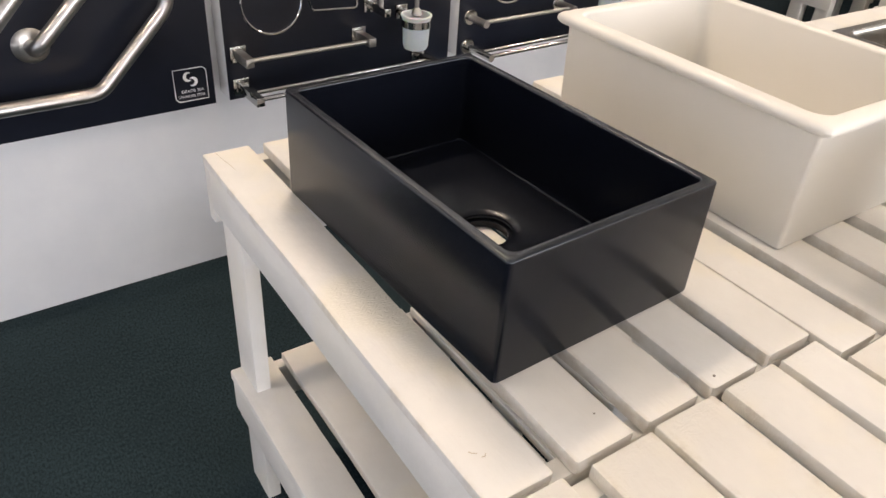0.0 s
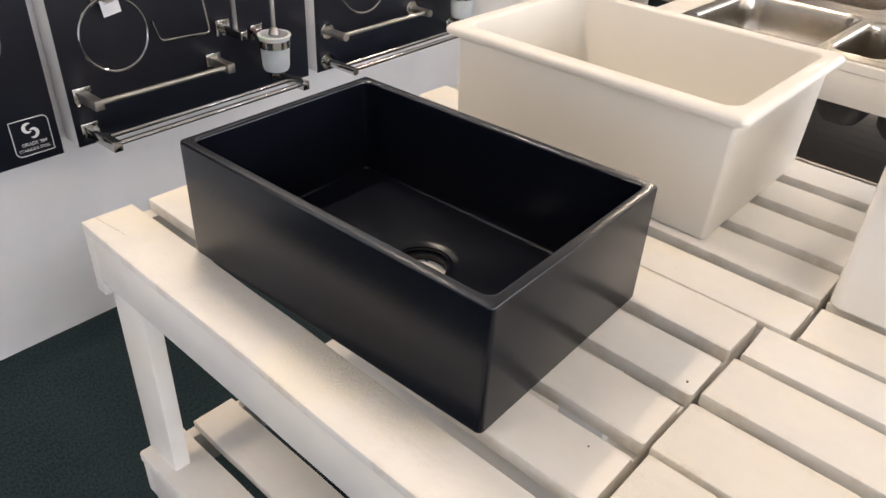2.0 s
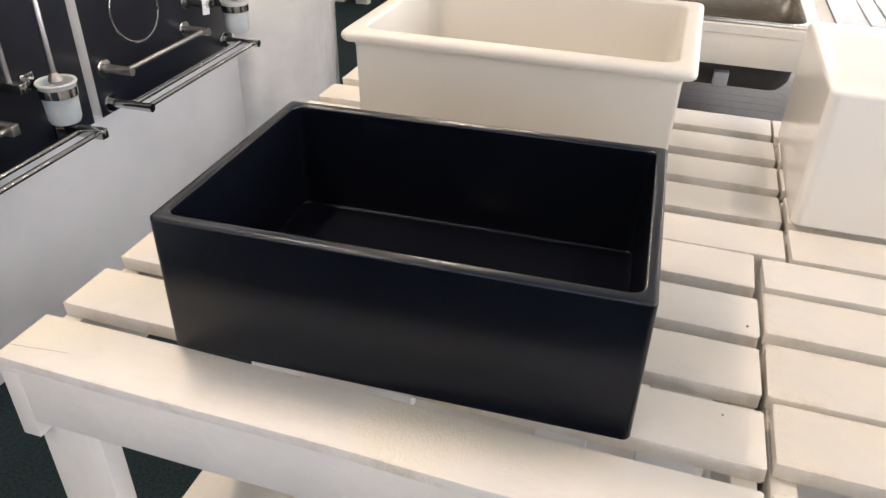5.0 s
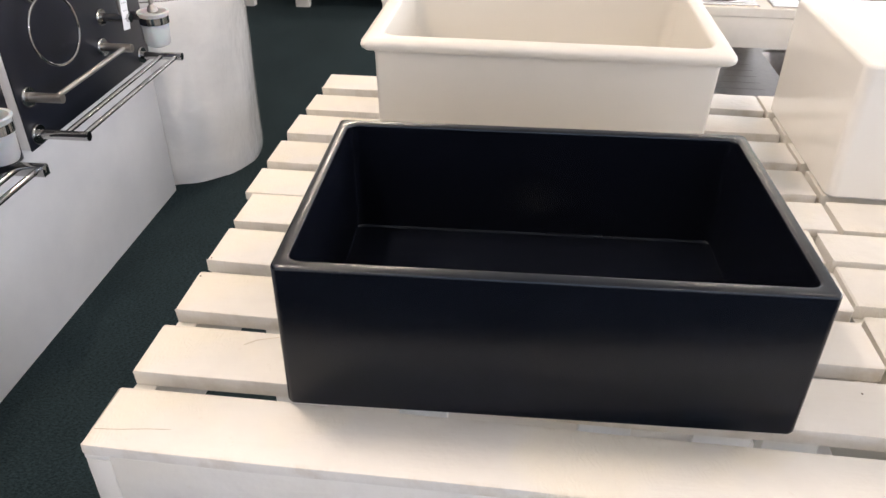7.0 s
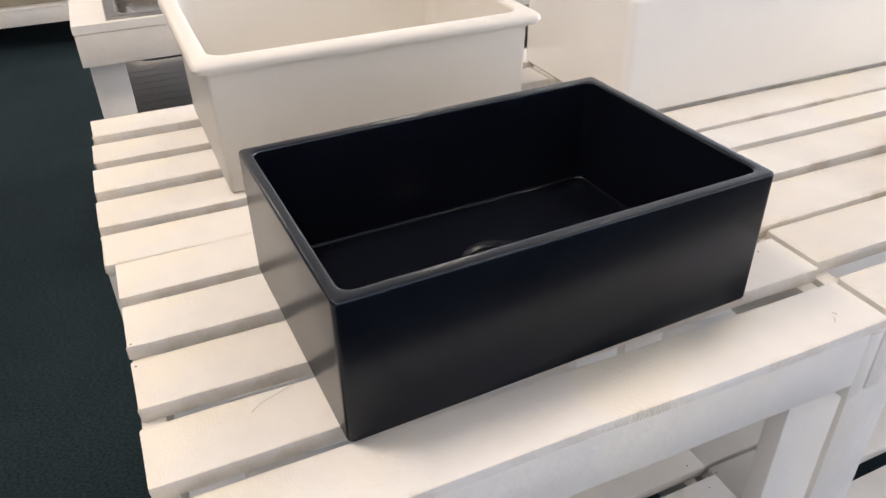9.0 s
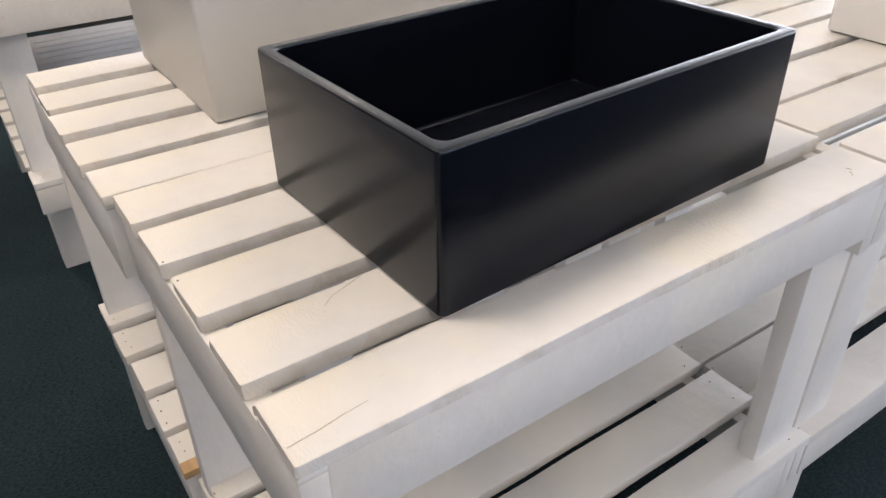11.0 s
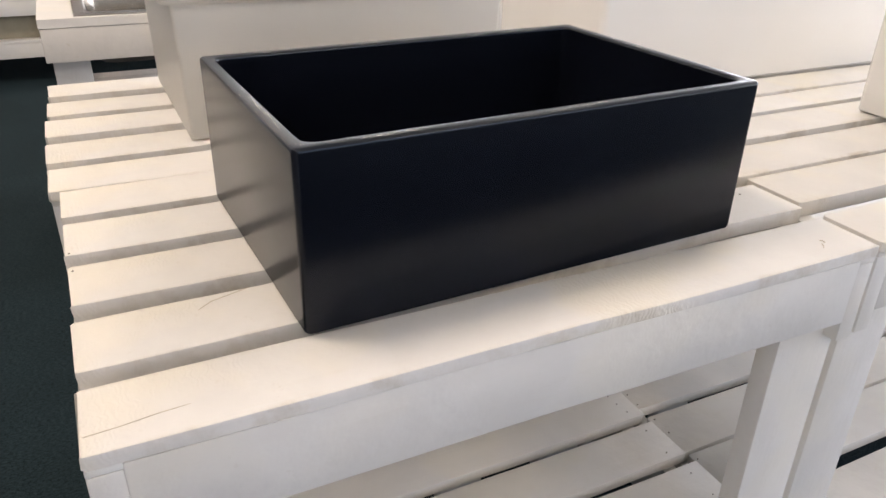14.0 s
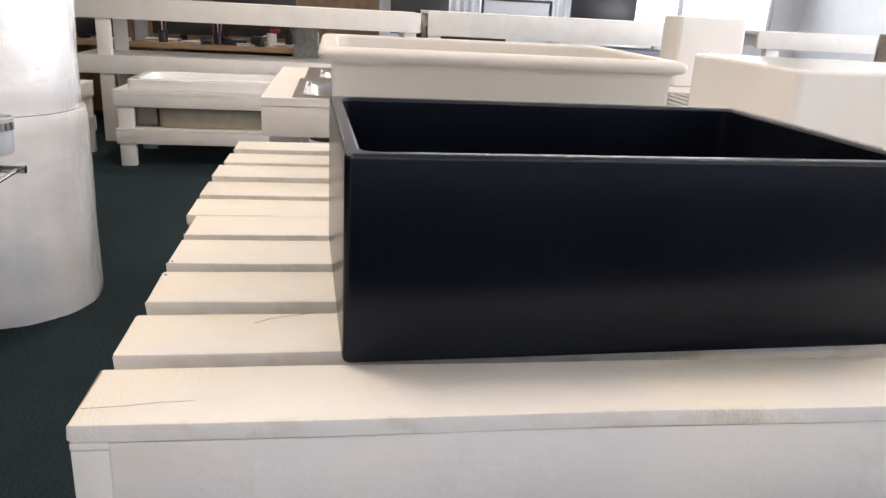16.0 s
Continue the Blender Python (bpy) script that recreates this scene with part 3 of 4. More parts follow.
tube(bm, ring, 0.0014, 6, closed=True)
part("waste_ring", bm, CLAY_BLACK, black)

open_sink("rimmed_sink", "cream fireclay sink with rolled rim on the slatted table", pose(0.8005, -0.416, TOP + 0.001, 0, 0, 0.3),
          0.397, 0.536, 0.2075, 0.0285, 0.006, 0.026, CLAY_CREAM, 0.03, rim=0.0185, rim_t=0.019, taper=0.004, soft=0.005, soft_in=0.03)
up = thing("upturned_sink", "glossy white fireclay sink standing upside down on the slatted table", "sink", pose(0.775, -1.252, TOP + 0.001))
lp3 = lambda g, z, r: [(x, y, z) for x, y in round_loop(0, 0, 0.352 - 2 * g, 0.800 - 2 * g, r, 8)]
side = [lp3(0.003, 0.0, 0.014), lp3(0.0, 0.004, 0.016), lp3(0.0, 0.10, 0.016), lp3(0.0, 0.199, 0.016)]
crown = [lp3(0.006 * (1 - math.cos(radians(a))), 0.199 + 0.006 * math.sin(radians(a)), 0.016 - 0.005 * (1 - math.cos(radians(a)))) for a in (0, 20, 40, 60, 75, 90)]
bm = bmesh.new()
loft(bm, side, True, False)
part("body", bm, CLAY_WHITE, up)
bm = bmesh.new()
loft(bm, crown + [lp3(0.05, 0.2055, 0.012), lp3(0.12, 0.206, 0.01)], False, True)
part("base", bm, CLAY_WHITE, up)
open_sink("front_white_sink", "white fireclay sink near the table's front edge", pose(0.205, -1.49, TOP + 0.001),
          0.33, 0.528, 0.20, 0.022, 0.012, 0.02, CLAY_WHITE, 0.03, soft=0.006, soft_in=0.03)

# ---- display boards with bathroom fittings ----
PM = pose(0, 0.738, 0, 0, 0, 2.0)


def at(u, d, z):
    """A place on the row of boards: u along it, d out from the face, z up."""
    return PM @ Matrix.Translation((u, -d, z))


for u0, u1 in ((-0.92, 0.262), (0.300, 1.024), (1.060, 1.745)):
    bd = thing("display_board", "black laminated display board fixed on the white partition", "display board", PM, "fitting display boards")
    part("panel", boxed(u0, u1, 0.0, 0.004, 0.550, 1.72, 0.001), BOARD_BLACK, bd)
    part("backing", boxed(u0 + 0.001, u1 - 0.001, 0.0042, 0.070, 0.552, 1.718, 0.002), WALL, bd, "white painted backing board")


def square_mount(bm, u=0.0, z=0.0, s=0.044):
    box(bm, u - s / 2, u + s / 2, -0.006, 0.0, z - s / 2, z + s / 2, 0.001)
    return bm


def round_flange(bm, u, z, r=0.024, t=0.008, cone=0.5):
    prof = [(r, 0.0), (r, t * 0.4), (r * cone, t)]
    lathe_y(bm, prof, (u, 0, z))
    return bm


def lathe_y(bm, profile, c, n=28):
    """Turned about an axis that points out of the board."""
    rings = [[bm.verts.new((c[0] + r * math.cos(2 * math.pi * i / n), c[1] - h, c[2] + r * math.sin(2 * math.pi * i / n))) for i in range(n)] for r, h in profile]
    for a, b in zip(rings, rings[1:]):
        bridge(bm, a, b)
    bm.faces.new(rings[0])
    bm.faces.new(rings[-1])
    return bm


def towel_rail(label, u0, u1, z, reach, bars, square, mat, bar_mat):
    r = thing("towel_rail", label, "towel rail", at(0, 0.0005, 0), "towel rails on the boards")
    for u in (u0, u1):
        bm = bmesh.new()
        if square:
            square_mount(bm, u, z)
            part("mount", bm, CHROME, r)
            part("arm", boxed(u - 0.011, u + 0.011, -reach - 0.012, -0.006, z - 0.012, z + 0.012, 0.0012), mat, r)
        else:
            round_flange(bm, u, z, 0.026, 0.007, 0.9)
            part("mount", bm, CHROME, r)
            bm = bmesh.new()
            tube(bm, [(u, -0.006, z), (u, -reach - 0.012, z)], 0.0115, 18)
            part("arm", bm, mat, r)
    for d in bars:
        bm = bmesh.new()
        tube(bm, [(u0, -d, z), (u1, -d, z)], 0.0065, 14)
        part("bar", bm, bar_mat, r)
    return r


towel_rail("single brushed steel towel rail with square mounts", 0.333, 0.697, 0.675, 0.072, (0.066,), True, BRUSHED, BRUSHED)
towel_rail("double polished steel towel rail with square mounts", 0.334, 0.905, 0.586, 0.118, (0.062, 0.110), True, CHROME, CHROME)
towel_rail("single brushed steel towel rail with round mounts", 1.102, 1.478, 0.673, 0.075, (0.066,), False, BRUSHED, BRUSHED)
towel_rail("double polished steel towel rail with round mounts", 1.098, 1.690, 0.580, 0.118, (0.066, 0.112), False, CHROME, CHROME)


def towel_ring(label, u, z, r, square, swing=0.0):
    t = thing("towel_ring", label, "towel ring", at(u, 0.0005, z))
    bm = bmesh.new()
    top = r + 0.004
    if square:
        square_mount(bm, 0, top)
        part("mount", bm, CHROME, t)
        part("arm", boxed(-0.011, 0.011, -0.05, -0.006, top - 0.011, top + 0.011, 0.0012), BRUSHED, t)
    else:
        round_flange(bm, 0, top, 0.024, 0.007, 0.9)
        part("mount", bm, CHROME, t)
        bm = bmesh.new()
        tube(bm, [(0, -0.006, top), (0, -0.05, top)], 0.011, 16)
        part("arm", bm, BRUSHED, t)
    bm = bmesh.new()
    ring = [(r * math.sin(i / 56 * 2 * math.pi), -0.042 + 0.006 * math.cos(i / 56 * 2 * math.pi), r * math.cos(i / 56 * 2 * math.pi)) for i in range(56)]
    tube(bm, ring, 0.0036, 10, closed=True)
    part("ring", bm, CHROME, t).matrix_basis = pose(0, -0.042, 0, 0, 0, swing) @ pose(0, 0.042, 0)
    return t


towel_ring("round polished towel ring on a square mount", 0.420, 0.813, 0.083, True)
towel_ring("round polished towel ring on a round mount", 1.215, 0.800, 0.082, False, -9)


def sticker(u, d, z, w, h, rz=0, tilt=0, dot=False):
    s = thing("price_tag", "small white printed price tag hanging on a fitting", "price tag", at(u, d, z) @ pose(0, 0, 0, 0, tilt, rz))
    card = part("card", boxed(-w / 2, w / 2, -0.0006, 0.0, -h, 0.0, 0), LABEL_WHITE, s)
    for k, f in enumerate((0.7, 0.5, 0.6)):
        part("print_bar", boxed(-w * f / 2, w * f / 2, -0.0012, -0.0006, -h * (0.25 + 0.22 * k) - 0.0008, -h * (0.25 + 0.22 * k) + 0.0008, 0), LABEL_GREY, card)
    if dot:
        bm = bmesh.new()
        lathe_y(bm, [(0.005, 0.0007), (0.005, 0.0014)], (0.006, 0, -h * 0.42), 18)
        part("sale_dot", bm, RED, card, "small red sale dot")
    return s


sticker(0.420, 0.030, 0.945, 0.046, 0.092, 4, -8, True)
sticker(1.500, 0.080, 0.815, 0.030, 0.095, -8, 6)


def roll_holder(label, u, z):
    t = thing("toilet_roll_holder", label, "toilet roll holder", at(u, 0.0005, z))
    bm = bmesh.new()
    square_mount(bm)
    part("mount", bm, CHROME, t)
    part("arm", boxed(-0.011, 0.011, -0.055, -0.006, -0.011, 0.011, 0.0012), BRUSHED, t)
    bm = bmesh.new()
    tube(bm, [(0.008, -0.046, 0.0), (0.080, -0.046, -0.004), (0.096, -0.046, -0.124), (-0.044, -0.046, -0.116), (-0.058, -0.046, -0.066)], 0.0034, 10, fillet=0.014)
    part("loop", bm, CHROME, t)
    return t


roll_holder("open square toilet roll holder of polished wire", 0.574, 0.892)


def spare_holder(label, u, z, square, high):
    t = thing("spare_roll_holder", label, "roll holder", at(u, 0.0005, z))
    bm = bmesh.new()
    if square:
        square_mount(bm, 0, 0, 0.042)
        part("mount", bm, CHROME, t)
        part("arm", boxed(-0.010, 0.010, -0.098, -0.006, -0.011, 0.011, 0.0012), CHROME, t)
    else:
        round_flange(bm, 0, 0, 0.024, 0.007, 0.9)
        part("mount", bm, CHROME, t)
        bm = bmesh.new()
        tube(bm, [(0, -0.006, 0), (0, -0.088, 0)], 0.0115, 16)
        part("arm", bm, CHROME, t)
    bm = bmesh.new()
    tube(bm, [(0, -0.062, 0.008), (0, -0.062, high)], 0.0065, 12)
    part("rod", bm, BRUSHED, t)
    return t


spare_holder("upright polished spare roll holder on a square mount", 0.736, 0.757, True, 0.26)
spare_holder("upright polished spare roll holder on a round mount", 1.505, 0.748, False, 0.24)


def brush_holder(label, u, z, square):
    t = thing("toilet_brush_holder", label, "toilet brush", at(u, 0.0005, z))
    bm = bmesh.new()
    if square:
        square_mount(bm, 0.004, 0.024, 0.04)
    else:
        round_flange(bm, 0.004, 0.024, 0.022, 0.007, 0.9)
    part("mount", bm, CHROME, t)
    part("bracket", boxed(-0.004, 0.012, -0.050, -0.006, 0.012, 0.034, 0.0012), CHROME, t)
    c = (0, -0.088, 0)
    bm = bmesh.new()
    lathe(bm, [(0.004, -0.062), (0.024, -0.062), (0.033, -0.058), (0.037, -0.048), (0.0385, -0.01), (0.040, 0.026), (0.044, 0.034), (0.0455, 0.037), (0.044, 0.040), (0.038, 0.039), (0.036, 0.0), (0.034, -0.045), (0.02, -0.054), (0.004, -0.054)], 36, c)
    cup = part("cup", bm, FROST, t, "frosted glass cup")
    bm = bmesh.new()
    lathe(bm, [(0.0392, 0.006), (0.0425, 0.006), (0.0425, 0.026), (0.0395, 0.026), (0.0392, 0.016)], 36, c)
    part("band", bm, CHROME, cup, "polished metal band")
    bm = bmesh.new()
    lathe(bm, [(0.012, 0.036), (0.016, 0.040), (0.012, 0.052), (0.0065, 0.058), (0.0065, 0.30), (0.003, 0.305)], 18, c)
    part("handle", bm, BRUSHED, t)
    return t


brush_holder("wall-hung toilet brush in a frosted glass cup", 0.838, 0.700, True)
brush_holder("wall-hung toilet brush in a frosted cup on a round mount", 1.640, 0.692, False)

# grab rails on the first board


def grab_rail(label, pts, ends, r=0.0165):
    t = thing("grab_rail", label, "grab rail", at(0, 0.0005, 0), "grab rails")
    bm = bmesh.new()
    tube(bm, [(u, -d, z) for u, d, z in pts], r, 20, fillet=0.026)
    part("tube", bm, BRUSHED, t)
    for u, z in ends:
        bm = bmesh.new()
        lathe_y(bm, [(0.040, 0.0), (0.040, 0.002), (0.034, 0.006), (0.018, 0.011)], (u, 0, z), 36)
        part("flange", bm, BRUSHED, t, "domed brushed steel cover flange")
    return t


grab_rail("bent brushed stainless grab rail along the board's edge", [(-0.62, 0.002, 0.655), (-0.62, 0.06, 0.655), (-0.030, 0.06, 0.655), (0.152, 0.06, 0.838), (0.165, 0.06, 1.30), (0.165, 0.002, 1.30)], ((-0.62, 0.655), (0.165, 1.30)))
grab_rail("slanting brushed stainless grab rail with round flange", [(-0.144, 0.002, 0.768), (-0.144, 0.062, 0.775), (0.02, 0.062, 0.935), (0.02, 0.062, 1.25), (0.02, 0.002, 1.25)], ((-0.144, 0.768), (0.02, 1.25)))
grab_rail("slanting brushed stainless grab rail higher on the board", [(-0.42, 0.002, 0.60), (-0.42, 0.06, 0.62), (-0.155, 0.06, 0.896), (-0.03, 0.06, 1.03), (-0.03, 0.002, 1.03)], ((-0.42, 0.60), (-0.03, 1.03)))

# steel grade badge printed on the first board
badge = thing("steel_grade_badge", "white printed badge naming the steel grade", "badge", at(0.2005, 0.0009, 0.6135))
bm = bmesh.new()
w, q = 0.043, 0.014
out = [(-w, 0, w), (w - q, 0, w)] + [(w - q + q * math.sin(a / 6 * math.pi / 2), 0, w - q + q * math.cos(a / 6 * math.pi / 2)) for a in range(1, 7)]
out += [(w, 0, -w), (-w + q, 0, -w)] + [(-w + q - q * math.sin(a / 6 * math.pi / 2), 0, -w + q - q * math.cos(a / 6 * math.pi / 2)) for a in range(1, 7)]
tube(bm, out, 0.0012, 6, closed=True)
part("border", bm, INK_WHITE, badge)
bm = bmesh.new()
for sgn in (1, -1):
    outer, inner = [], []
    for i in range(21):
        a = radians(55 + 250 * i / 20)
        th = 0.0062 * math.sin(math.pi * (i + 0.6) / 21.2) ** 0.7
        cx, cz = -0.0045, 0.0072
        for row, rr in ((outer, 0.0112 + th * 0.45), (inner, 0.0112 - th * 0.9)):
            row.append(bm.verts.new((sgn * (cx + rr * math.cos(a)), 0, 0.0145 + sgn * (cz + rr * math.sin(a)))))
    for i in range(20):
        bm.faces.new((outer[i], outer[i + 1], inner[i + 1], inner[i]))
part("emblem", bm, INK_WHITE, badge, smooth=False)


def lettering(text, parent, x, z, size):
    c = bpy.data.curves.new("lettering", "FONT")
    c.body, c.size, c.align_x, c.extrude = text, size, "CENTER", 0.0001
    c.materials.append(INK_WHITE)
    o = new("lettering", c)
    o.parent = parent
    o.matrix_basis = pose(x, -0.0003, z, 90, 0, 0)
    return o


lettering("GRADE 304", badge, 0.002, -0.0205, 0.0115)
lettering("STAINLESS STEEL", badge, 0.0, -0.0335, 0.0095)

# ---- rolls of bubble wrap at the partition's end ----


def wrap_roll(label, x, y, z, r, h, seed):
    t = thing("bubble_wrap_roll", label, "bubble wrap", pose(x, y, z), "stacked rolls of bubble wrap")
    rnd = random.Random(seed)
    bm = bmesh.new()
    n, rows = 96, 22
    rings = []
    for k in range(rows + 1):
        zz = h * k / rows
        edge = 0.005 * (math.exp(-zz / 0.008) + math.exp(-(h - zz) / 0.008))
        ring = []
        for i in range(n):
            a = 2 * math.pi * i / n
            nz = noise.noise(Vector((math.cos(a) * 3.2, math.sin(a) * 3.2, zz * 4 + seed))) * 0.008 + noise.noise(Vector((math.cos(a) * 12, math.sin(a) * 12, zz * 3 + seed))) * 0.0025
            spiral = 0.004 * (i / n)
            rr = r + nz + spiral - edge
            ring.append(bm.verts.new((rr * math.cos(a + 1.2), rr * math.sin(a + 1.2), zz)))
        rings.append(ring)
    for a, b in zip(rings, rings[1:]):
        bridge(bm, a, b)
    inner = []
    for zz, base in ((0.004, rings[0]), (h - 0.004, rings[-1])):
        last = base
        for f in (0.8, 0.55, 0.3, 0.12):
            ring = [bm.verts.new((r * f * math.cos(2 * math.pi * i / n + 1.2), r * f * math.sin(2 * math.pi * i / n + 1.2), zz + rnd.uniform(-0.003, 0.003))) for i in range(n)]
            bridge(bm, last, ring)
            last = ring
        inner.append(last)
    bridge(bm, inner[0], inner[1])
    part("wrap", bm, WRAP, t)
    bm = bmesh.new()
    lathe(bm, [(r * 0.119, 0.0005), (r * 0.119, h - 0.0005), (r * 0.10, h - 0.0005), (r * 0.10, 0.0005)], 40)
    part("core", bm, BARE_WOOD, t, "brown cardboard core")
    return t


wrap_roll("thick roll of clear bubble wrap standing on the carpet", 2.207, 0.974, 0.0, 0.307, 0.675, 3)
wrap_roll("roll of clear bubble wrap stacked on another roll", 2.210, 0.979, 0.676, 0.301, 0.85, 9)

# ---- bench with inset steel sinks ----


def work_bench(label, x0, x1, y0, y1, top, apron, shelf, legs_y, shelf_apron=0.10, plank=0.095, leg_in=0.02, holes=(), shelf_on=True, seed=1):
    """A white timber bench: boarded top with cut-outs, aprons, legs and a slatted shelf; y0 > y1."""
    t = thing("display_bench", label, "bench", group="white display benches")
    bm = bmesh.new()
    th = 0.022
    xs = sorted({x0, x1, *[v for h in holes for v in h[:2]]})
    ys = sorted({y0, y1, *[v for h in holes for v in h[2:]]})
    for xa, xb in zip(xs, xs[1:]):
        for ya, yb in zip(ys, ys[1:]):
            cx, cy = (xa + xb) / 2, (ya + yb) / 2
            if not any(h[0] < cx < h[1] and h[2] < cy < h[3] for h in holes):
                box(bm, xa, xb, ya, yb, top - th, top, 0)
    bmesh.ops.remove_doubles(bm, verts=bm.verts[:], dist=1e-5)
    part("top", bm, PAINT_Y, t, smooth=False)
    for xa, xb in ((x0 + 0.002, x0 + 0.022), (x1 - 0.022, x1 - 0.002)):
        part("apron", boxed(xa, xb, y1 + 0.002, y0 - 0.002, top - th - apron, top - th - 0.001, 0.002), PAINT_Y, t)
    for ya, yb in ((y1 + 0.003, y1 + 0.025), (y0 - 0.025, y0 - 0.003)):
        part("end_rail", boxed(x0 + 0.0225, x1 - 0.0225, ya, yb, top - th - apron, top - th - 0.001, 0.002), PAINT_X, t)
    for y in legs_y:
        for xa in (x0 + leg_in + 0.003, x1 - leg_in - 0.06):
            part("leg", boxed(xa, xa + 0.055, y - 0.09, y, 0.0, top - th - 0.002, 0.003), PAINT_Z, t)
    if shelf_on:
        n = int((x1 - x0) / (plank + 0.012))
        rnd = random.Random(seed)
        for k in range(n):
            a = x0 + (x1 - x0 - plank) * k / (n - 1)
            o = part("shelf_slat", rough_board(y0 - y1 + rnd.uniform(-0.01, 0.01), plank, 0.016, seed * 77 + k, seg=6), PAINT_Y, t)
            o.matrix_basis = pose(a + plank / 2, (y0 + y1) / 2, shelf)
        for xa, xb in ((x0 + 0.002, x0 + 0.022), (x1 - 0.022, x1 - 0.002)):
            part("shelf_apron", boxed(xa, xb, y1 + 0.002, y0 - 0.002, shelf - 0.018 - shelf_apron, shelf - 0.018, 0.002), PAINT_Y, t)
    return t


HOLES = [(1.706, 2.137, -0.965, -0.070), (2.20, 2.575, -0.90, -0.085), (1.735, 2.135, -2.05, -1.32)]
work_bench("white boarded bench with inset stainless sinks and a slatted shelf", 1.67, 2.63, 0.032, -3.0, 0.80, 0.085, 0.314, (0.018, -1.15, -2.9), 0.075, leg_in=0.075, holes=HOLES, seed=4)


def inset_sink(label, x0, x1, y0, y1, z, bowls, mat=STEEL, depth=0.185, ridges=None, ridge_from=None):
    """A pressed steel sink; bowls: x0, x1, y0, y1 of each, and its depth where it differs; ridges: y range of a drainer."""
    t = thing("inset_sink", label, "sink", group="stainless inset sinks")
    bm = bmesh.new()
    xs = sorted({x0, x1, *[v for b in bowls for v in b[:2]]})
    ys = sorted({y0, y1, *[v for b in bowls for v in b[2:4]]})
    zt = z + 0.004
    grid = {}

    def gv(x, y):
        k = (round(x, 4), round(y, 4))
        if k not in grid:
            grid[k] = bm.verts.new((x, y, zt))
        return grid[k]
    for xa, xb in zip(xs, xs[1:]):
        for ya, yb in zip(ys, ys[1:]):
            cx, cy = (xa + xb) / 2, (ya + yb) / 2
            if not any(b[0] < cx < b[1] and b[2] < cy < b[3] for b in bowls):
                bm.faces.new((gv(xa, ya), gv(xb, ya), gv(xb, yb), gv(xa, yb)))
    lo = [(x0 - 0.003, y0 - 0.003), (x1 + 0.003, y0 - 0.003), (x1 + 0.003, y1 + 0.003), (x0 - 0.003, y1 + 0.003)]
    hi = [(x0, y0), (x1, y0), (x1, y1), (x0, y1)]
    for i in range(4):
        a, b = hi[i], hi[(i + 1) % 4]
        c, d = lo[i], lo[(i + 1) % 4]
        bm.faces.new([bm.verts.new((*p, zz)) for p, zz in ((a, zt), (b, zt), (d, z + 0.0005), (c, z + 0.0005))])
    part("deck", bm, mat, t, smooth=False)
    for bx0, bx1, by0, by1, *own in bowls:
        deep = own[0] if own else depth
        bm = bmesh.new()
        cx, cy, w, d = (bx0 + bx1) / 2, (by0 + by1) / 2, bx1 - bx0, by1 - by0
        # corner filler between the square cut-out and the rounded bowl
        loops = []
        sq = []
        rc = min(0.05, w * 0.3, d * 0.3)
        for (px, py) in round_loop(cx, cy, w + 0.003, d + 0.003, 0.002, 8):
            sq.append((px, py, zt + 0.0004))
        loops.append(sq)
        for g, dz in ((0.004, 0.0012), (0.008, 0.0006), (0.012, -0.004), (0.015, -0.015), (0.018, -deep * 0.5), (0.022, -deep * 0.82), (0.032, -deep * 0.94), (0.055, -deep)):
            loops.append([(px, py, zt + dz) for px, py in round_loop(cx, cy, w - 2 * g, d - 2 * g, max(0.01, rc - g * 0.2), 8)])
        n = len(sq)
        circ = [(x, y) for x, y in circle_like(cx, cy, 0.04, n, 8)]
        loops.append([(x, y, zt - deep - 0.003) for x, y in circ])
        loft(bm, loops, False, True)
        bowl = part("bowl", bm, mat, t)
        bm = bmesh.new()
        loft(bm, [[(px, py, zt + dz) for px, py in round_loop(cx, cy, w - 2 * g, d - 2 * g, max(0.01, rc - g * 0.2), 8)] for g, dz in ((-0.002, -0.012), (0.004, -deep * 0.5), (0.014, -deep * 0.9), (0.03, -deep - 0.006), (0.06, -deep - 0.010))], False, True)
        part("underside", bm, COAT, t, "dark grey sound-deadening coat under the bowl")
        bm = bmesh.new()
        lathe(bm, [(0.042, -0.002), (0.044, 0.002), (0.036, 0.003), (0.030, -0.004), (0.002, -0.004)], 28, (cx, cy, zt - deep))
        part("waste", bm, CHROME, bowl, "round chrome waste")
    if ridges:
        ra, rb, n = ridges
        for i in range(n):
            bm = bmesh.new()
            y = ra + (rb - ra) * (i + 0.5) / n
            if ridge_from is None:
                tube(bm, [(x0 + 0.05, y, zt - 0.001), (x1 - 0.05, y, zt - 0.001)], 0.004, 8)
            else:
                tube(bm, [(y, ridge_from, zt - 0.0064), (y, y1 - 0.04, zt - 0.0064)], 0.007, 10)
            part("drainer_ridge", bm, mat, t)
    return t


bench_sink = inset_sink("bright stainless sink with three bowls set in the white bench", 1.69, 2.18, -1.00, -0.055, 0.80,
           [(1.708, 2.135, -0.442, -0.072, 0.13), (1.725, 2.115, -0.602, -0.450), (1.712, 2.13, -0.972, -0.610)])
part("overflow_box", boxed(1.698, 1.742, -0.797, -0.757, 0.622, 0.664, 0.003), GREY_PLASTIC, bench_sink, "pale plastic overflow box")
inset_sink("stainless sink behind another in the white bench", 2.19, 2.60, -0.93, -0.07, 0.80, [(2.215, 2.555, -0.45, -0.11), (2.215, 2.555, -0.86, -0.49)])
inset_sink("stainless sink with ribbed drainer in the white bench", 1.69, 2.18, -2.10, -1.04, 0.80, [(1.755, 2.11, -2.02, -1.62)], ridges=(-1.55, -1.10, 9))


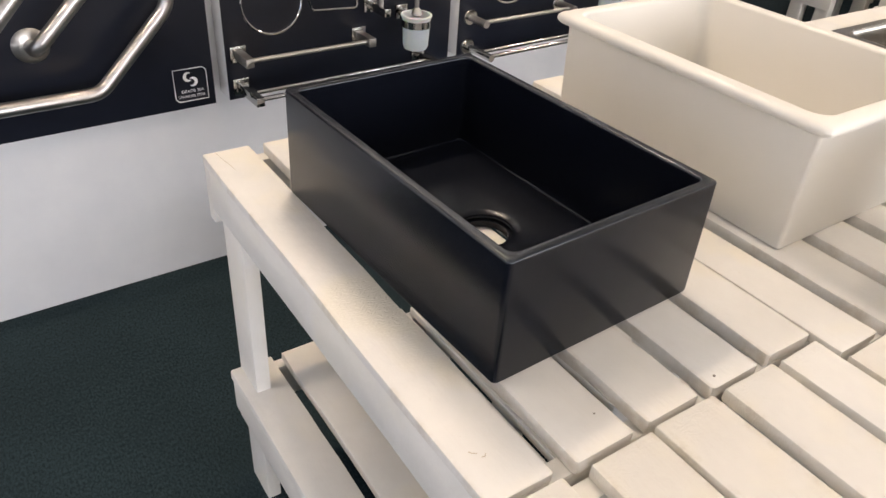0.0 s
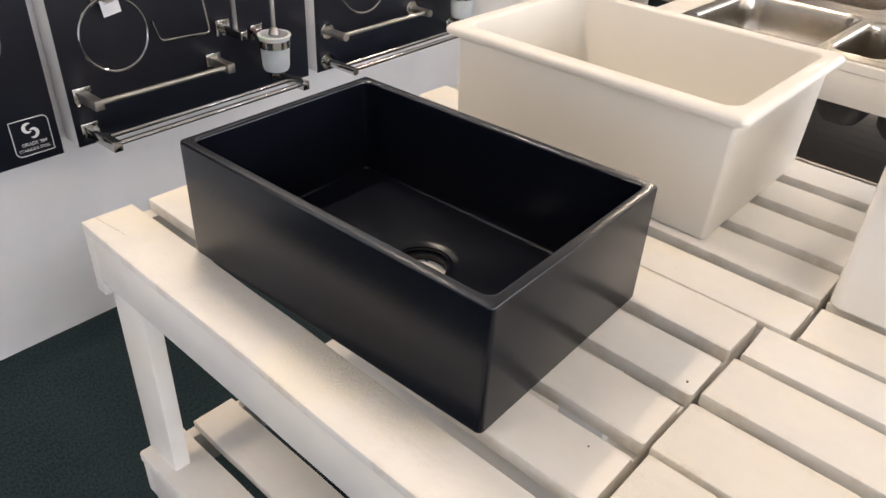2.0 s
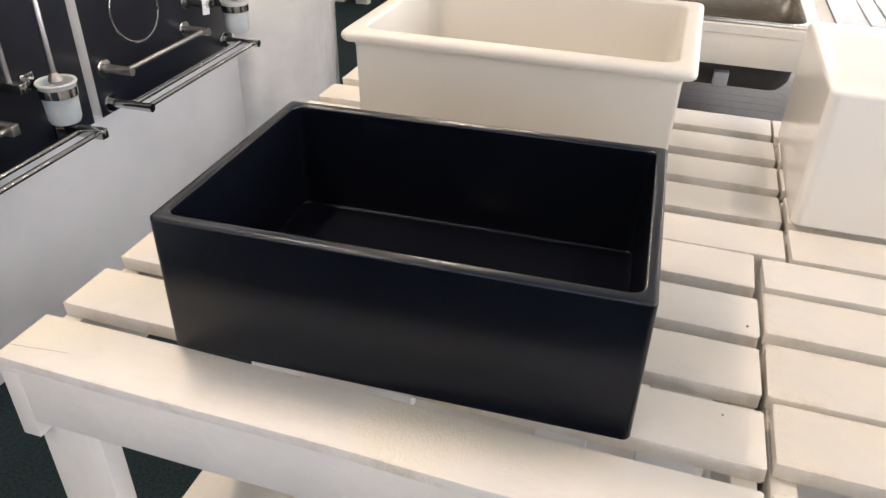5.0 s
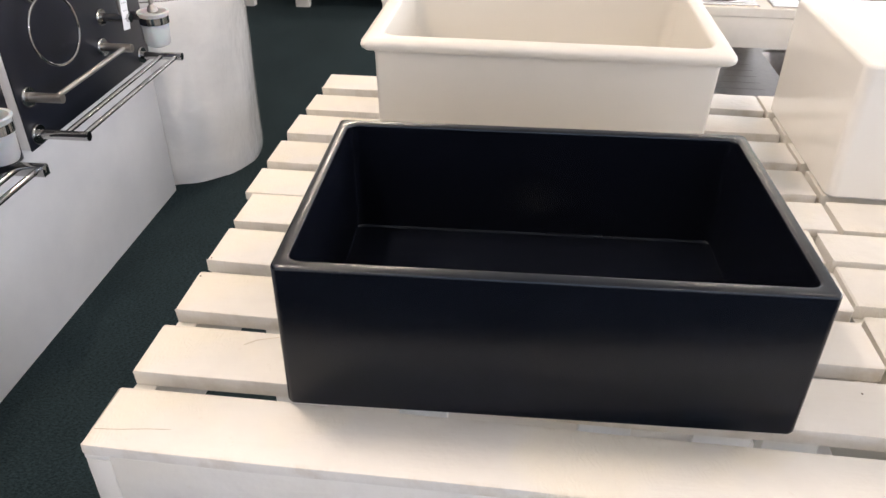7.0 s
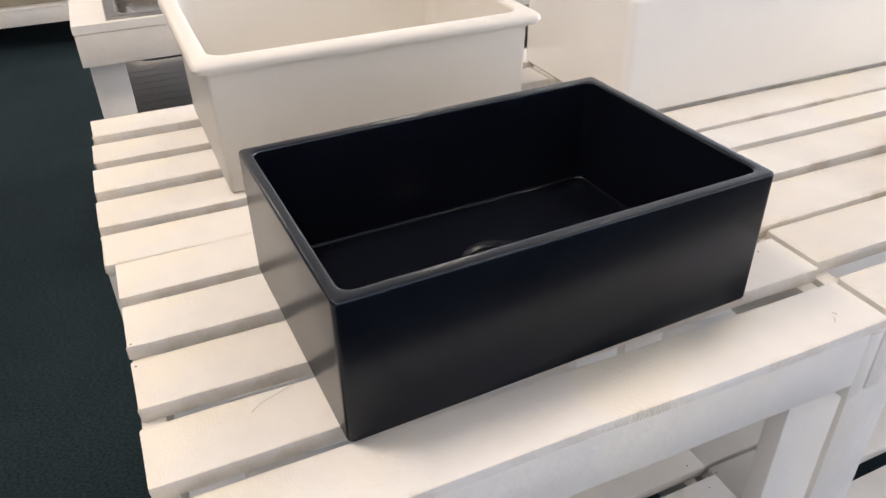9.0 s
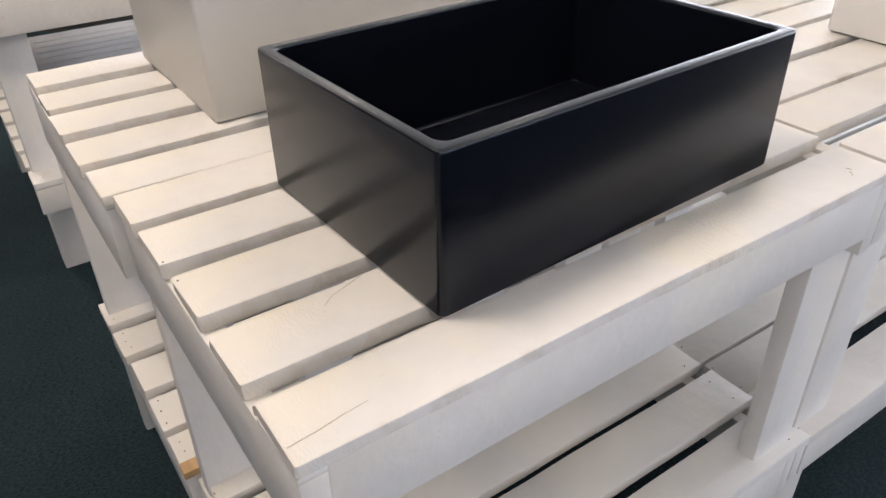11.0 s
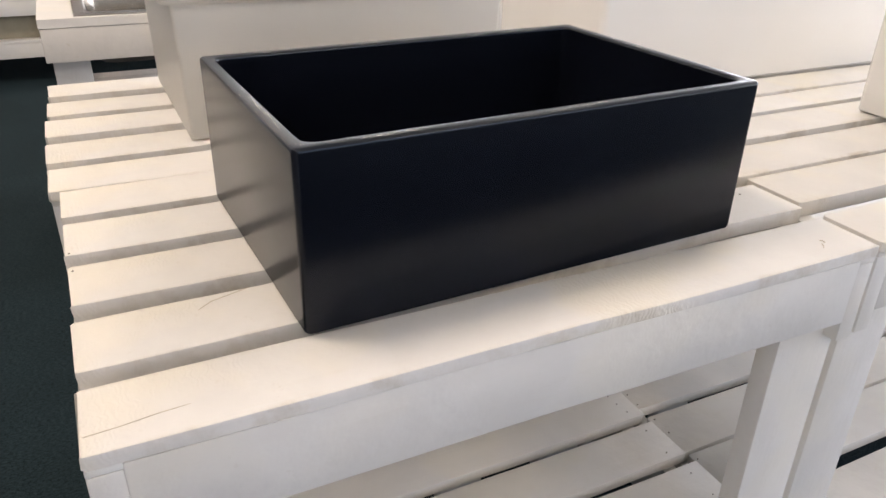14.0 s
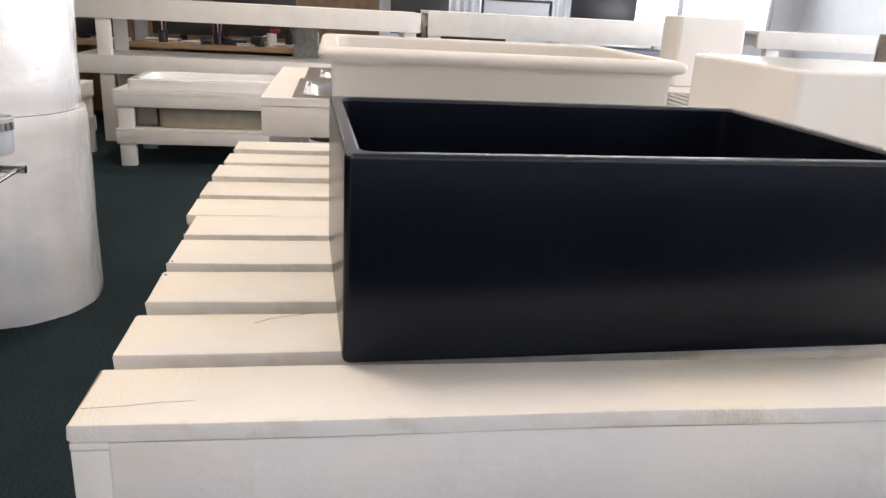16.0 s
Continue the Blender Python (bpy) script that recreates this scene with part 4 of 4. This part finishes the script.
def tap(label, x, y, z, yaw, size=1.0):
    t = thing("mixer_tap", label, "tap", pose(x, y, z, 0, 0, yaw), "mixer taps")
    bm = bmesh.new()
    lathe(bm, [(0.026 * size, 0), (0.026 * size, 0.006), (0.019 * size, 0.010), (0.018 * size, 0.06 * size), (0.012 * size, 0.075 * size)], 20)
    part("base", bm, CHROME, t)
    bm = bmesh.new()
    tube(bm, [(0, 0, 0.05 * size), (0.03 * size, 0, 0.10 * size), (0.12 * size, 0, 0.11 * size), (0.17 * size, 0, 0.085 * size)], 0.011 * size, 14, fillet=0.03)
    part("spout", bm, CHROME, t)
    bm = bmesh.new()
    tube(bm, [(0, 0, 0.075 * size), (-0.02 * size, 0, 0.115 * size), (-0.06 * size, 0, 0.13 * size)], 0.006 * size, 10, fillet=0.01)
    part("lever", bm, CHROME, t)
    return t


# goods on the bench's shelf
inset_sink("long satin stainless drainer sink standing on the bench's shelf", 1.79, 2.45, -2.00, -0.03, 0.472, [(1.86, 2.38, -1.80, -1.22)], STEEL_SATIN, 0.147, (1.86, 2.40, 9), -1.15)
open_sink("steel_basin", "small deep stainless basin standing on the white bench", pose(2.36, -2.47, 0.801), 0.26, 0.20, 0.24, 0.012, 0.05, 0.05, STEEL, 0.01, soft=0.004, soft_in=0.03)
open_sink("white_display_basin", "square white basin standing on the white bench", pose(2.535, -1.648, 0.801), 0.17, 0.277, 0.268, 0.02, 0.012, 0.02, CLAY_WHITE, 0.03, soft=0.006)

# ---- low bench with an acrylic sink ----
work_bench("low white timber bench carrying a white acrylic sink", 4.36, 5.0, 1.165, -1.0, 0.468, 0.078, 0.238, (1.15, 0.1, -0.9), 0.08, leg_in=0.01, seed=9)
work_bench("low white timber bench on the carpet behind the wrap rolls", 4.33, 4.83, 1.70, 1.41, 0.468, 0.078, 0.238, (1.69, 1.51), 0.08, leg_in=0.01, seed=12)
open_sink("acrylic_sink", "wide shallow white acrylic sink on the low bench", pose(4.68, 0.45, 0.469), 0.56, 1.28, 0.062, 0.05, 0.03, 0.06, ACRYLIC, 0.012, soft=0.006, soft_in=0.02)
tap("chrome mixer tap lying by the acrylic sink", 4.60, 0.20, 0.532, 100, 0.42)
open_sink("beige_sink", "beige coated sink stored upside on the low bench's shelf", pose(4.62, 0.42, 0.239), 0.40, 1.00, 0.12, 0.02, 0.03, 0.04, BEIGE, 0.012)
open_sink("stored_steel_sink", "stainless sink stored on the low bench's shelf", pose(4.66, 1.01, 0.239), 0.38, 0.16, 0.12, 0.015, 0.02, 0.03, STEEL_SATIN, 0.012)

# ---- racks ----


def rack(label, x0, x1, y0, y1, shelves, posts_y, seed):
    t = thing("display_rack", label, "rack", group="white timber racks")
    for z, h in shelves:
        part("shelf", boxed(x0 + 0.005, x1 - 0.005, y1, y0, z - 0.02, z, 0.002), PAINT_Y, t)
        for xa, xb in ((x0 - 0.02, x0), (x1, x1 + 0.02)):
            part("apron", boxed(xa, xb, y1, y0, z - h, z + 0.002, 0.003), PAINT_Y, t)
    top = max(z for z, _ in shelves)
    for y in posts_y:
        for xa in (x0 + 0.002, x1 - 0.062):
            part("post", boxed(xa, xa + 0.06, y - 0.09, y, 0.0, top - 0.021, 0.003), PAINT_Z, t)
    return t


rack("tall white timber rack in front of the office desk", 5.17, 5.66, 1.62, -0.775, ((0.985, 0.135), (0.605, 0.125)), (1.465, -0.66), 2)
rack("tall white timber rack with a maroon box below", 5.17, 5.66, -0.83, -2.9, ((1.005, 0.168), (0.30, 0.10)), (-0.84, -2.75), 3)
rack("white timber rack beyond the sink bench", 4.0, 4.5, -2.72, -5.0, ((1.0, 0.10), (0.40, 0.10)), (-2.80, -4.85), 5)

# ---- office corner behind the racks ----
desk = thing("office_desk", "light oak office desk cluttered with equipment", "desk")
part("desktop", boxed(5.72, 6.45, -0.05, 2.3, 0.625, 0.665, 0.003), DESK_WOOD, desk)
for y in (-0.02, 1.10, 2.20):
    part("leg", boxed(5.80, 6.40, y, y + 0.04, 0.0, 0.624, 0.002), BROWN, desk)
part("modesty_panel", boxed(6.36, 6.38, 0.03, 1.09, 0.10, 0.62, 0.002), BROWN, desk)


def screen(label, x, y, z, w, h, yaw):
    t = thing("monitor", label, "monitor", pose(x, y, z, 0, 0, yaw), "office monitors")
    part("panel", boxed(-0.012, 0.012, -w / 2, w / 2, 0.05, 0.05 + h, 0.004), BLACK_PLASTIC, t)
    part("neck", boxed(0.012, 0.035, -0.03, 0.03, 0.008, 0.12, 0.003), BLACK_PLASTIC, t)
    part("foot", boxed(-0.08, 0.09, -0.11, 0.11, 0.0, 0.012, 0.003), BLACK_PLASTIC, t)
    return t


screen("black computer monitor seen from behind on the desk", 6.05, 1.05, 0.666, 0.46, 0.27, 8)
screen("black computer monitor on the desk beside another", 6.10, 0.48, 0.666, 0.66, 0.33, -4)
screen("wide black monitor at the desk's end", 6.9, -0.95, 0.72, 0.55, 0.34, 0)
tel = thing("desk_phone", "black desk telephone on the oak desk", "telephone", pose(5.86, 0.62, 0.666))
phone_body = part("body", boxed(-0.08, 0.08, -0.09, 0.09, 0.0, 0.04, 0.008), BLACK_PLASTIC, tel)
part("handset", boxed(-0.09, 0.09, 0.05, 0.09, 0.041, 0.07, 0.01), BLACK_PLASTIC, tel)
part("keypad", boxed(-0.05, 0.05, -0.07, 0.02, 0.0405, 0.045, 0.002), GREY_PLASTIC, phone_body)


def desk_box(name, label, category, x, y, w, d, h, mat, yaw=0.0):
    """A small office machine: a rounded case with a front slot and feet."""
    t = thing(name, label, category, pose(x, y, 0.666, 0, 0, yaw))
    part("case", boxed(-w / 2, w / 2, -d / 2, d / 2, 0.006, h, 0.012), mat, t)
    part("tray", boxed(-w / 2 - 0.03, -w / 2 - 0.001, -d * 0.35, d * 0.35, 0.02, 0.034, 0.003), BLACK_PLASTIC, t)
    for sx in (-0.4, 0.4):
        for sy in (-0.4, 0.4):
            part("foot", boxed(sx * w - 0.012, sx * w + 0.012, sy * d - 0.012, sy * d + 0.012, 0.0, 0.0065, 0.001), BLACK_PLASTIC, t)
    return t


desk_box("printer", "low black office printer on the oak desk", "printer", 6.02, 1.62, 0.30, 0.40, 0.15, BLACK_PLASTIC, 4)
desk_box("card_reader", "small black card machine on the oak desk", "card machine", 5.82, 0.84, 0.12, 0.08, 0.06, BLACK_PLASTIC, 20)
desk_box("speaker_box", "small dark box lying between papers on the desk", "box", 5.80, 0.44, 0.10, 0.09, 0.075, BLACK_PLASTIC, -12)
desk_box("till_drawer", "dark grey cash drawer on the oak desk", "cash drawer", 6.06, 0.02, 0.28, 0.10, 0.11, GREY_PLASTIC, 0)


def pen_pot(label, x, y):
    t = thing("pen_pot", label, "pen pot", pose(x, y, 0.666))
    bm = bmesh.new()
    lathe(bm, [(0.03, 0), (0.034, 0.004), (0.035, 0.09), (0.031, 0.09), (0.03, 0.008), (0.002, 0.007)], 20)
    part("pot", bm, BLACK_PLASTIC, t)
    for k, mt in enumerate((RED, BLACK_PLASTIC, LABEL_WHITE, BLUE_GREY)):
        bm = bmesh.new()
        a = k * 1.6
        tube(bm, [(0.012 * math.cos(a), 0.012 * math.sin(a), 0.012), (0.028 * math.cos(a), 0.028 * math.sin(a), 0.145 + 0.008 * k)], 0.004, 8)
        part("pen", bm, mt, t)
    return t


pen_pot("black pen pot with coloured pens on the desk", 5.80, 0.74)
pen_pot("black pen pot with pens near the desk's end", 5.82, 1.16)


def mug(label, x, y, z, mat, r=0.04, h=0.1):
    t = thing("mug", label, "mug", pose(x, y, z))
    bm = bmesh.new()
    lathe(bm, [(r * 0.86, 0), (r, 0.006), (r, h), (r * 0.93, h), (r * 0.92, 0.01), (0.002, 0.008)], 24)
    part("body", bm, mat, t)
    bm = bmesh.new()
    tube(bm, [(0, r * 0.95, h * 0.8), (0, r * 1.7, h * 0.75), (0, r * 1.7, h * 0.3), (0, r * 0.95, h * 0.25)], 0.006, 8, fillet=0.02)
    part("handle", bm, mat, t)
    return t


mug("white mug on the cluttered oak desk", 5.84, 0.335, 0.666, ACRYLIC)
mug("white mug with a red top on the desk", 5.90, 0.30, 0.768, RED, 0.028, 0.03)
bottle = thing("dispenser_bottle", "dark bottle standing on the oak desk", "bottle", pose(5.88, 0.20, 0.666))
bm = bmesh.new()
lathe(bm, [(0.03, 0), (0.033, 0.01), (0.033, 0.11), (0.014, 0.14), (0.012, 0.17), (0.002, 0.171)], 20)
part("body", bm, BLACK_PLASTIC, bottle)
rnd = random.Random(5)
for k in range(9):
    y, d = 0.15 + k * 0.19 + rnd.uniform(-0.05, 0.05), rnd.uniform(5.80, 6.0)
    st = thing("paper_stack", "loose stack of papers on the oak desk", "papers", pose(d, y, 0.6655, 0, 0, rnd.uniform(-25, 25)), "papers on the desk")
    for j in range(3):
        s = part("sheet", boxed(-0.10, 0.10, -0.07, 0.07, j * 0.0065, j * 0.0065 + 0.006, 0.001), (LABEL_WHITE, GREY_PLASTIC, LABEL_WHITE)[j], st)
        s.matrix_basis = pose(0, 0, 0, 0, 0, rnd.uniform(-8, 8))
folder = thing("binder_row", "row of office binders at the desk's end", "binders", pose(5.95, 1.33, 0.666))
for k, mt in enumerate((GREY_PLASTIC, BROWN, BLACK_PLASTIC, DESK_WOOD, BLACK_PLASTIC, BROWN)):
    part("binder", boxed(-0.13, 0.13, k * 0.048, k * 0.048 + 0.042, 0.0, 0.20 + 0.02 * (k % 3), 0.004), mt, folder)
bag = thing("hanging_bag", "crumpled grey cloth bag hanging beside the desk", "bag", pose(5.70, 0.06, 0.40))
bm = bmesh.new()
loops = []
for k in range(9):
    f = k / 8
    loops.append([(x + 0.012 * noise.noise(Vector((x * 30, y * 30, f * 4))), y + 0.02 * noise.noise(Vector((y * 25, f * 6, 2))), 0.42 * f) for x, y in round_loop(0, 0, 0.09 * (1 - 0.6 * f * f), 0.24 * (1 - 0.25 * f), 0.025, 5)])
loft(bm, loops)
part("cloth", bm, GREY_CLOTH, bag)
bx = thing("maroon_box", "maroon storage box on the rack's lower shelf", "box", pose(5.42, -1.15, 0.302))
part("carton", boxed(-0.18, 0.18, -0.28, 0.28, 0.0, 0.56, 0.006), MAROON, bx)
part("lid", boxed(-0.185, 0.185, -0.285, 0.285, 0.5605, 0.59, 0.006), MAROON, bx)
cr = thing("storage_crate", "blue-grey plastic storage crate on the rack's lower shelf", "crate", pose(5.42, -2.15, 0.302))
part("body", boxed(-0.2, 0.2, -0.55, 0.55, 0.0, 0.46, 0.006), BLUE_GREY, cr)
part("lid", boxed(-0.21, 0.21, -0.56, 0.56, 0.4605, 0.50, 0.006), BLUE_GREY, cr)
rb = thing("red_carton", "red and white carton standing on the carpet", "carton", pose(5.95, 1.44, 0.0))
part("body", boxed(-0.09, 0.09, -0.07, 0.07, 0.0, 0.52, 0.004), RED, rb)
part("band", boxed(-0.092, -0.09, -0.06, 0.06, 0.36, 0.44, 0), LABEL_WHITE, rb)
cab = thing("office_cabinet", "brown wooden office cabinet by the back of the room", "cabinet", pose(6.7, 1.9, 0.0))
part("body", boxed(-0.25, 0.25, -0.5, 0.5, 0.0, 1.2, 0.004), BROWN, cab)
for k in range(2):
    part("door", boxed(-0.272, -0.251, -0.49 + k * 0.495, -0.005 + k * 0.495, 0.03, 1.17, 0.003), DESK_WOOD, cab)
part("wall_partition_back", boxed(7.4, 7.46, -0.6, 3.4, 0.0, 1.65, 0.004), BROWN)
tagged(bpy.data.objects["wall_partition_back"], "dark brown office partition behind the desk", "wall", kind="structure")
frame_sign = thing("framed_sign", "black-framed white sign leaning at the office window", "sign", pose(8.7, -2.3, 0.84))
part("board", boxed(0.0, 0.015, -0.42, 0.42, 0.0, 0.30, 0.002), LABEL_WHITE, frame_sign)
for y0, y1, z0, z1 in ((-0.43, 0.43, -0.01, 0.02), (-0.43, 0.43, 0.28, 0.31), (-0.43, -0.40, 0.02, 0.28), (0.40, 0.43, 0.02, 0.28)):
    part("frame_bar", boxed(-0.012, 0.02, y0, y1, z0, z1, 0.002), BLACK_PLASTIC, frame_sign)
part("stand", boxed(-0.05, 0.06, -0.40, 0.40, -0.84, -0.011, 0.003), LABEL_WHITE, frame_sign)
screen("dark monitor on a stand near the office window", 8.5, -3.30, 0.79, 0.80, 0.42, 0)
sb = thing("side_cabinet", "white office cabinet under the window", "cabinet", pose(8.55, -3.3, 0.0))
part("body", boxed(-0.25, 0.25, -0.55, 0.55, 0.0, 0.77, 0.004), ACRYLIC, sb)
part("top", boxed(-0.26, 0.26, -0.56, 0.56, 0.7705, 0.789, 0.003), ACRYLIC, sb)
d2 = thing("monitor_table", "small white table under the far monitor", "table", pose(6.9, -0.95, 0.0))
part("tabletop", boxed(-0.3, 0.3, -0.4, 0.4, 0.69, 0.719, 0.003), ACRYLIC, d2)
for sx in (-0.27, 0.23):
    for sy in (-0.37, 0.33):
        part("leg", boxed(sx, sx + 0.04, sy, sy + 0.04, 0.0, 0.6895, 0.003), ACRYLIC, d2)
